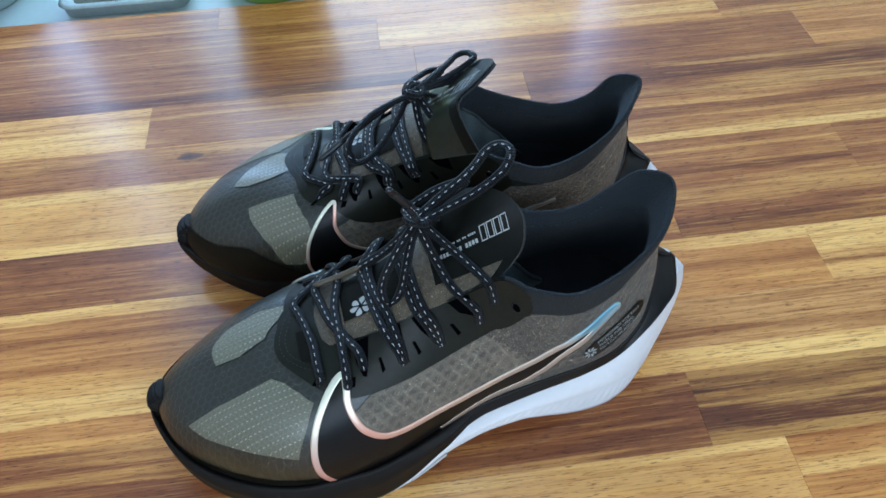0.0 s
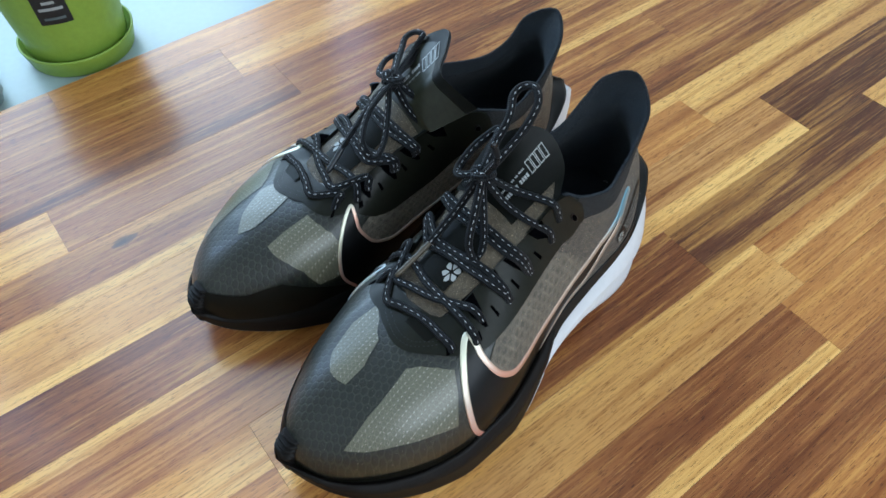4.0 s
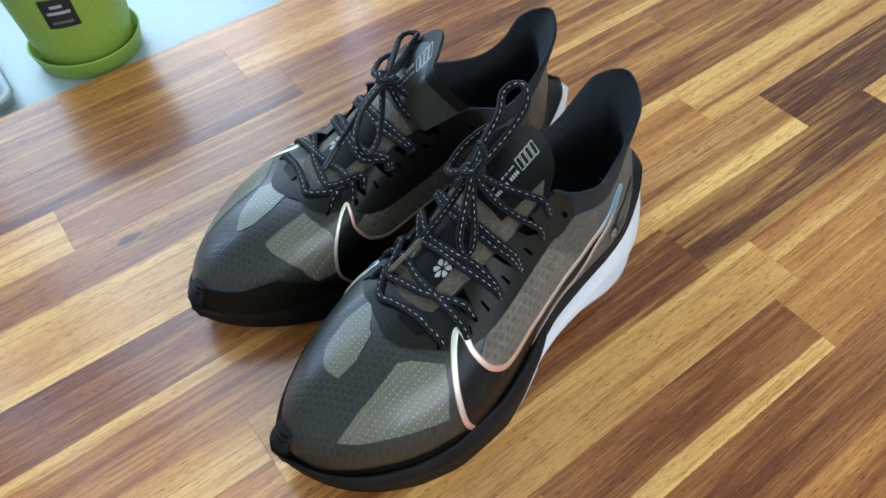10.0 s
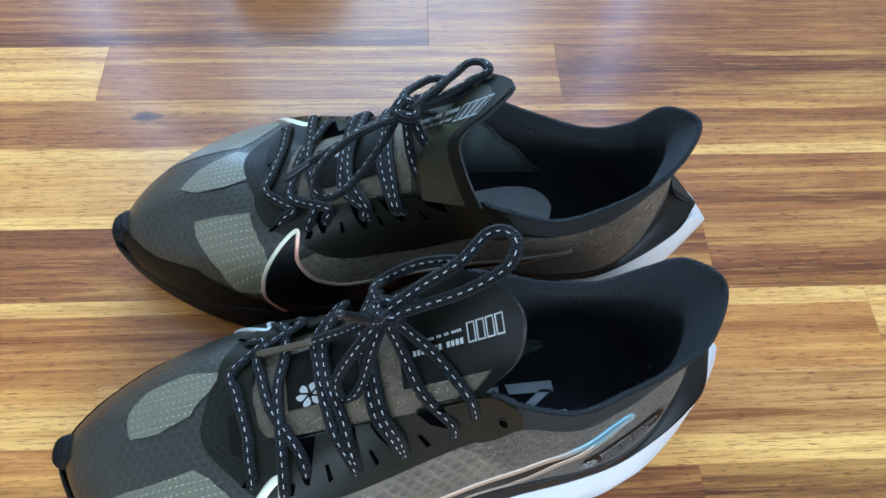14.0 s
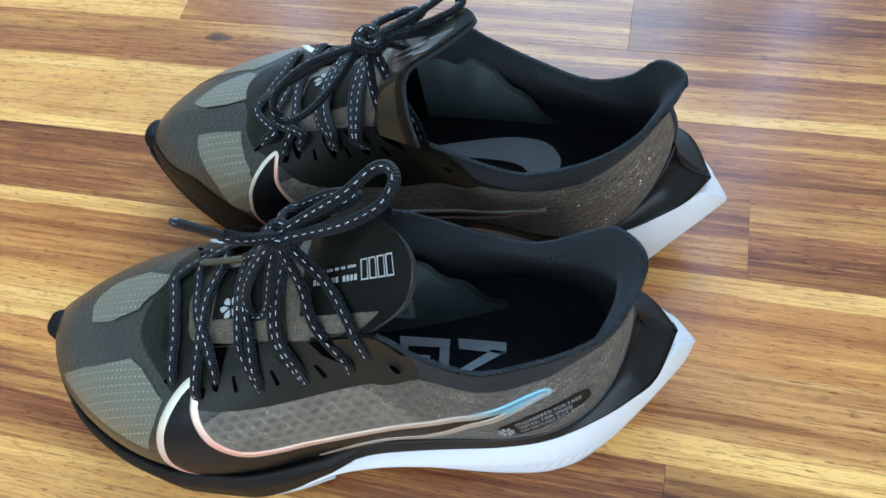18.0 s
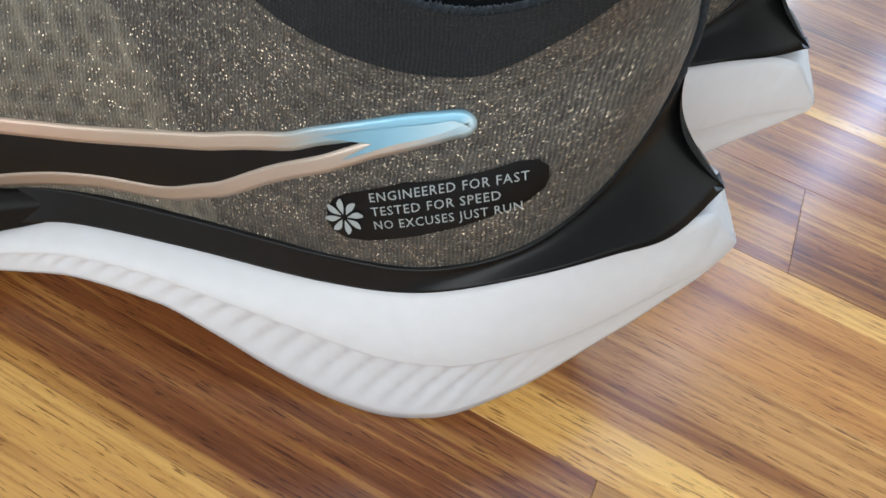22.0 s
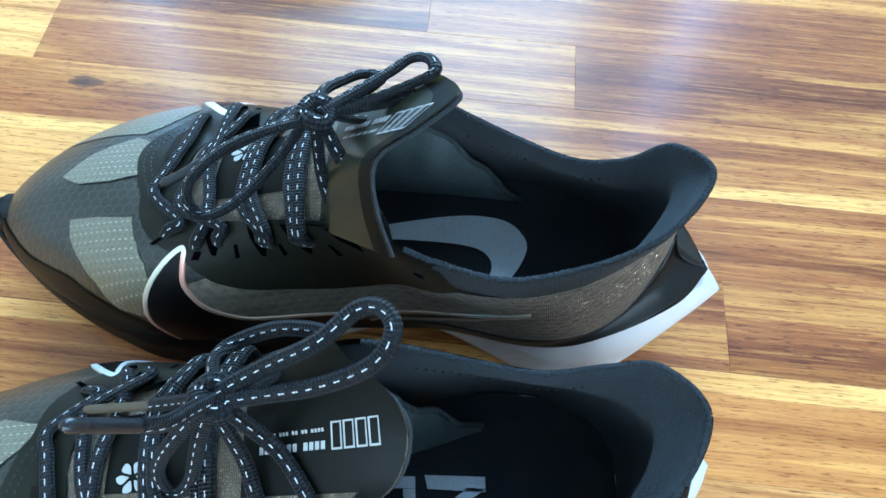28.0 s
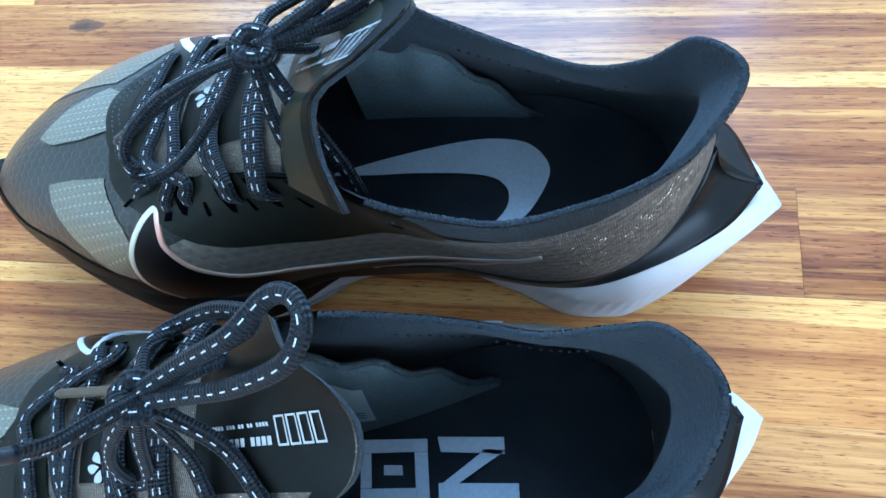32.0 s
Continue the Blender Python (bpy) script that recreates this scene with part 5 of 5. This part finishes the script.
KNOT_L, KNOT_R = np.array([.1534, .0, .1365]), np.array([.1541, .0, .1340])
left, put_left, lace_left = shoe("running_shoe", (-.17164, -.04359), 6.809, 1, "black taupe running shoe, white heel wedge, worded badge, on worktop", KNOT_L,
     [[(.001, .001, .001), (.166, .005, .1435), (.1805, .0080, .1530), (.190, .0142, .1578), (.1962, .0130, .1610), (.1988, .0070, .1618), (.194, .0010, .1570), (.1808, -.0013, .1487), (.166, -.001, .1410), (.1535, -.001, .1360)],
      [(0, .001, 0), (.150, .013, .1290), (.156, .0200, .1250), (.168, .0205, .1315), (.1802, .0160, .1390), (.177, .0120, .1400), (.168, .008, .1395), (.155, .002, .1350)],
      [(0, 0, 0), (.141, -.007, .1240), (.1325, -.0111, .1085), (.1322, -.0150, .0985), (.1368, -.0160, .0985), (.1414, -.0137, .1065), (.147, -.007, .1230), (.152, -.001, .1340)],
      [(0, -.001, .001), (.1512, -.006, .1460), (.1495, -.0115, .1560), (.1470, -.0142, .1640)],
      [(0, .001, 0), (.147, .004, .1230), (.136, .0075, .1080), (.1240, .0095, .0978)]],
     [(.186, -.0270, .1160), (.1985, -.0190, .1230), (.2020, -.0085, .1325), (.1975, -.0005, .1400), (.188, .0075, .1400), (.180, .0190, .1290)], BARS)
put_left("aglet", tube([(.1474, -.0140, .1630), (.1432, -.0162, .1715), (.1388, -.0183, .1802)], .0016, .0016, 30, 12, taper=True), AGLET, lace_left, "dark plastic lace tip")
put_left("aglet", tube([(.1246, .0094, .0980), (.112, .0105, .0925), (.0995, .0112, .0882)], .0015, .0015, 24, 12, taper=True), BRASS, lace_left, "dull bronze lace tip")
right, put_right, lace_right = shoe("running_shoe", (-.16676, .06969), -.602, -1, "black taupe running shoe, white heel wedge, hooked insole print", KNOT_R,
     [[(.001, 0, .001), (.163, -.0085, .1345), (.1744, -.0195, .1350), (.1808, -.0245, .1370), (.1868, -.0232, .1388), (.1888, -.0180, .1388), (.1815, -.0165, .1335), (.168, -.0084, .1325), (.156, -.001, .1340)],
      [(0, -.001, 0), (.1530, -.0080, .1318), (.1541, -.0138, .1302), (.1590, -.0192, .1290), (.1645, -.0221, .1295), (.1710, -.0210, .1305), (.1665, -.0150, .1295), (.158, -.006, .1318), (.154, .0, .1330)],
      [(0, 0, 0), (.164, -.005, .1320), (.1755, -.0115, .1295), (.1835, -.0150, .1315)],
      [(0, .002, 0), (.143, .006, .1330), (.129, .0125, .1300), (.1185, .0215, .1245), (.1165, .0275, .1190), (.1210, .0300, .1140), (.1310, .0240, .1160), (.1430, .0110, .1240), (.151, .001, .1330)],
      [(0, .001, 0), (.142, .000, .1270), (.126, .004, .1180), (.112, .008, .1100)]],
     [(.186, -.0280, .1260), (.1935, -.0150, .1390), (.198, -.0033, .1460), (.187, .0085, .1430), (.1755, .0185, .1395), (.1775, .0320, .1340), (.1836, .0431, .1255)], HOOK, 1.010)
put_right("aglet", tube([(.1125, .0079, .1102), (.106, .0100, .1060), (.098, .012, .1010)], .0017, .0017, 24, 12, taper=True), AGLET, lace_right, "dark plastic lace tip")

# ---- plant pot on the sill ----
def plant_pot(x, y):
    root = tagged(new("plant_pot"), "lime green plastic plant pot with a black sticker on the sill", "plant pot")
    root.location = (x, y, -0.006)
    part("pot", lathe([(.0, .010), (.0415, .010), (.0435, .012), (.0460, .035), (.0510, .085), (.0550, .118), (.0570, .120), (.0575, .132), (.0560, .134), (.0545, .132), (.0535, .118), (.0, .117)]), GREEN, root)
    part("soil", lathe([(.0, .119), (.052, .1185)]), SOIL, root, "dark potting soil")
    part("sticker", sticker(.0460, .0800, .056, .084, .0), STICKER, root, "small black sticker with pale print")
    for z0, z1, w in ((.0755, .0783, .005), (.0695, .0723, .0095), (.0605, .0630, .0085)):
        part("print_bar", sticker(None, None, z0, z1, 0, w), BADGEPRINT if z0 > .065 else SLATE, root)
    return root


def sticker(_, __, z0, z1, mid, half=0.0130):
    """A patch that follows the pot's slanting wall, on the side towards the worktop."""
    verts = []
    lift = 0.0006 if half > 0.0125 else 0.0010
    for z in np.linspace(z0, z1, 8):
        r = np.interp(z, [.035, .085, .118], [.0460, .0510, .0550]) + lift
        for s in np.linspace(-half, half, 12):
            w = -math.pi / 2 - 0.32 + mid + s / r
            verts.append((r * math.cos(w), r * math.sin(w), z))
    return verts, grid_faces(8, 12)


plant_pot(-.1185, .4315)
saucer = tagged(new("pot_saucer", mesh_of("pot_saucer", *lathe([(.0, .0), (.0445, .0), (.0470, .002), (.0502, .0165), (.0508, .0185), (.0498, .0195), (.0485, .0182), (.0462, .006), (.0, .0055)]), GREEN)), "lime green round saucer under the pot", "saucer")
saucer.location = (-.1185, .4315, -0.006)

# ---- seed tray and a second pot further along the sill ----
def rounded(x0, x1, y0, y1, r, n=6):
    ring = []
    for cx, cy, w0 in ((x1 - r, y1 - r, 0), (x0 + r, y1 - r, 90), (x0 + r, y0 + r, 180), (x1 - r, y0 + r, 270)):
        ring += [(cx + r * math.cos(radians(w0 + 90 * k / n)), cy + r * math.sin(radians(w0 + 90 * k / n))) for k in range(n + 1)]
    return ring


def stacked(rings):
    n = len(rings[0][0])
    verts = [(x, y, z) for ring, z in rings for x, y in ring]
    faces = [(i * n + k, i * n + (k + 1) % n, (i + 1) * n + (k + 1) % n, (i + 1) * n + k) for i in range(len(rings) - 1) for k in range(n)]
    return verts, faces + [tuple(range((len(rings) - 1) * n, len(rings) * n))]


tray = tagged(new("seed_tray"), "pale grey tray of damp grey-green soil on the sill", "tray")
tray.location = (-.2565, .444, -.006)
rim = lambda d: rounded(-.0585 + d, .0585 - d, -.056 + d, .056 - d, .014)
part("tray_body", stacked([(rim(.006), 0), (rim(.001), .002), (rim(.0), .011), (rim(-.002), .0125), (rim(.002), .0140), (rim(.006), .0128), (rim(.008), .009)]), GREYRIM, tray)
part("soil", stacked([(rim(.0085), .009), (rim(.020), .0110), (rim(.036), .0115)]), MOSS, tray, "grey-green damp soil")
bowl = tagged(new("stone_pot"), "round grey pot with brown soil on the sill", "plant pot")
bowl.location = (-.415, .452, -.006)
part("pot", lathe([(.0, .0), (.052, .0), (.056, .004), (.066, .040), (.0675, .043), (.064, .044), (.058, .036), (.0, .034)]), GREYRIM, bowl)
part("soil", lathe([(.0, .037), (.0585, .0355)]), SOIL, bowl, "brown potting soil")

# ---- worktop of glued staves ----
top = tagged(new("worktop"), "varnished acacia butcher-block worktop", kind="structure")
part("core", box(-1.3, 1.3, -.62, EDGE - .001, -.038, -.0030), GLUE, top, "core under the staves")
LINES = [EDGE, .3430, .2920, .2420, .1940, .1440, .0955, .0480, -.0010, -.0515, -.0985, -.1415, -.1880, -.2320, -.2750, -.3220, -.3700, -.4180, -.4660, -.5140, -.5620, -.6200]
DARK, RED, MIDB, GOLD, PALE = (.125, .045, .016), (.225, .084, .026), (.33, .140, .042), (.48, .230, .066), (.64, .375, .125)
RUST = (.275, .110, .034)
JOINTS = {0: (-.62, -.168, .36), 1: (-.41, -.0235, .29), 2: (-.36, .0055, .3545), 3: (-.2145, .094, .52), 4: (-.50, .40), 5: (-.46, .04, .320), 6: (-.33, .1675, .62), 7: (-.44, .2535), 8: (-.175, .309, .70), 9: (-.30, .134, .382), 10: (-.208, .176, .55),
          11: (-.35, -.063, .150, .48), 12: (-.24, .22)}
TONES = {0: (MIDB, MIDB, GOLD, MIDB), 1: (MIDB, MIDB, GOLD, MIDB), 2: (MIDB, MIDB, MIDB, GOLD), 3: (PALE, MIDB, RED, GOLD), 4: (GOLD, MIDB, PALE), 5: (GOLD, PALE, MIDB, MIDB), 6: (MIDB, RUST, RUST, GOLD), 7: (GOLD, GOLD, PALE), 8: (GOLD, (.54, .30, .105), DARK, RED),
         9: (MIDB, RED, DARK, PALE), 10: (GOLD, PALE, GOLD, GOLD), 11: (GOLD, GOLD, MIDB, GOLD, MIDB), 12: (MIDB, MIDB, GOLD)}
# pale sapwood and dark heartwood bands that some staves carry: low and high edge across the stave, and strength
SAP = {(5, 1): (0, .18, 1), (7, 1): (.78, 1, .7), (8, 1): (0, .30, 1), (8, 0): (.3, .8, .7), (7, 2): (.45, 1, .7), (10, 1): (.84, 1, .8), (11, 2): (0, .24, 1), (4, 1): (0, .2, .8), (1, 2): (.2, .6, .6), (3, 0): (.1, .6, .7), (9, 3): (.3, .7, .8), (6, 3): (.4, .9, .8), (10, 2): (.5, .75, .6)}
HEART = {(6, 1): (.70, 1, .8), (7, 2): (.26, .40, .9), (2, 1): (0, .3, .9), (8, 1): (.40, .58, .6), (9, 2): (.55, .9, .6), (7, 1): (.42, .58, .6), (4, 1): (.55, .8, .6), (12, 1): (.2, .5, .6), (8, 2): (.1, .5, .7), (6, 2): (0, .35, .8), (5, 2): (.2, .45, .7), (3, 2): (.4, .75, .6)}
rng = random.Random(11)
for k in range(len(LINES) - 1):
    y1, y0 = LINES[k] , LINES[k + 1]
    cuts = JOINTS.get(k)
    if cuts is None:
        cuts, x = [], -1.3 + rng.uniform(.1, .4)
        while x < 1.2:
            cuts.append(x)
            x += rng.uniform(.25, .55)
    ends = [-1.3, *cuts, 1.3]
    for n, (x0, x1) in enumerate(zip(ends[:-1], ends[1:])):
        w, h = x1 - x0, y1 - y0
        skew = 0.0
        bm = box(-w / 2 + .00004, w / 2 - .00004, -h / 2 + .00004, h / 2 - .00004, -.003, 0.0)
        bmesh.ops.bevel(bm, geom=[e for e in bm.edges if all(v.co.z > -.001 for v in e.verts)], offset=.00012, segments=1, affect="EDGES")
        stave = part("stave", bm, KNOTWOOD if k == 4 and n == 1 else WOOD, top)
        stave.location = ((x0 + x1) / 2, (y0 + y1) / 2, 0)
        tone = TONES.get(k, [])[n] if n < len(TONES.get(k, [])) else rng.choice((RED, MIDB, MIDB, GOLD, GOLD, PALE))
        stave.color = (*tone, 1)
        for key, bands in (("sap", SAP), ("heart", HEART)):
            low_, high_, strength = bands.get((k, n), (0, 0, 0))
            stave[key] = ((low_ - .5) * h - (.01 if low_ == 0 else 0), (high_ - .5) * h + (.01 if high_ == 1 else 0), float(strength))
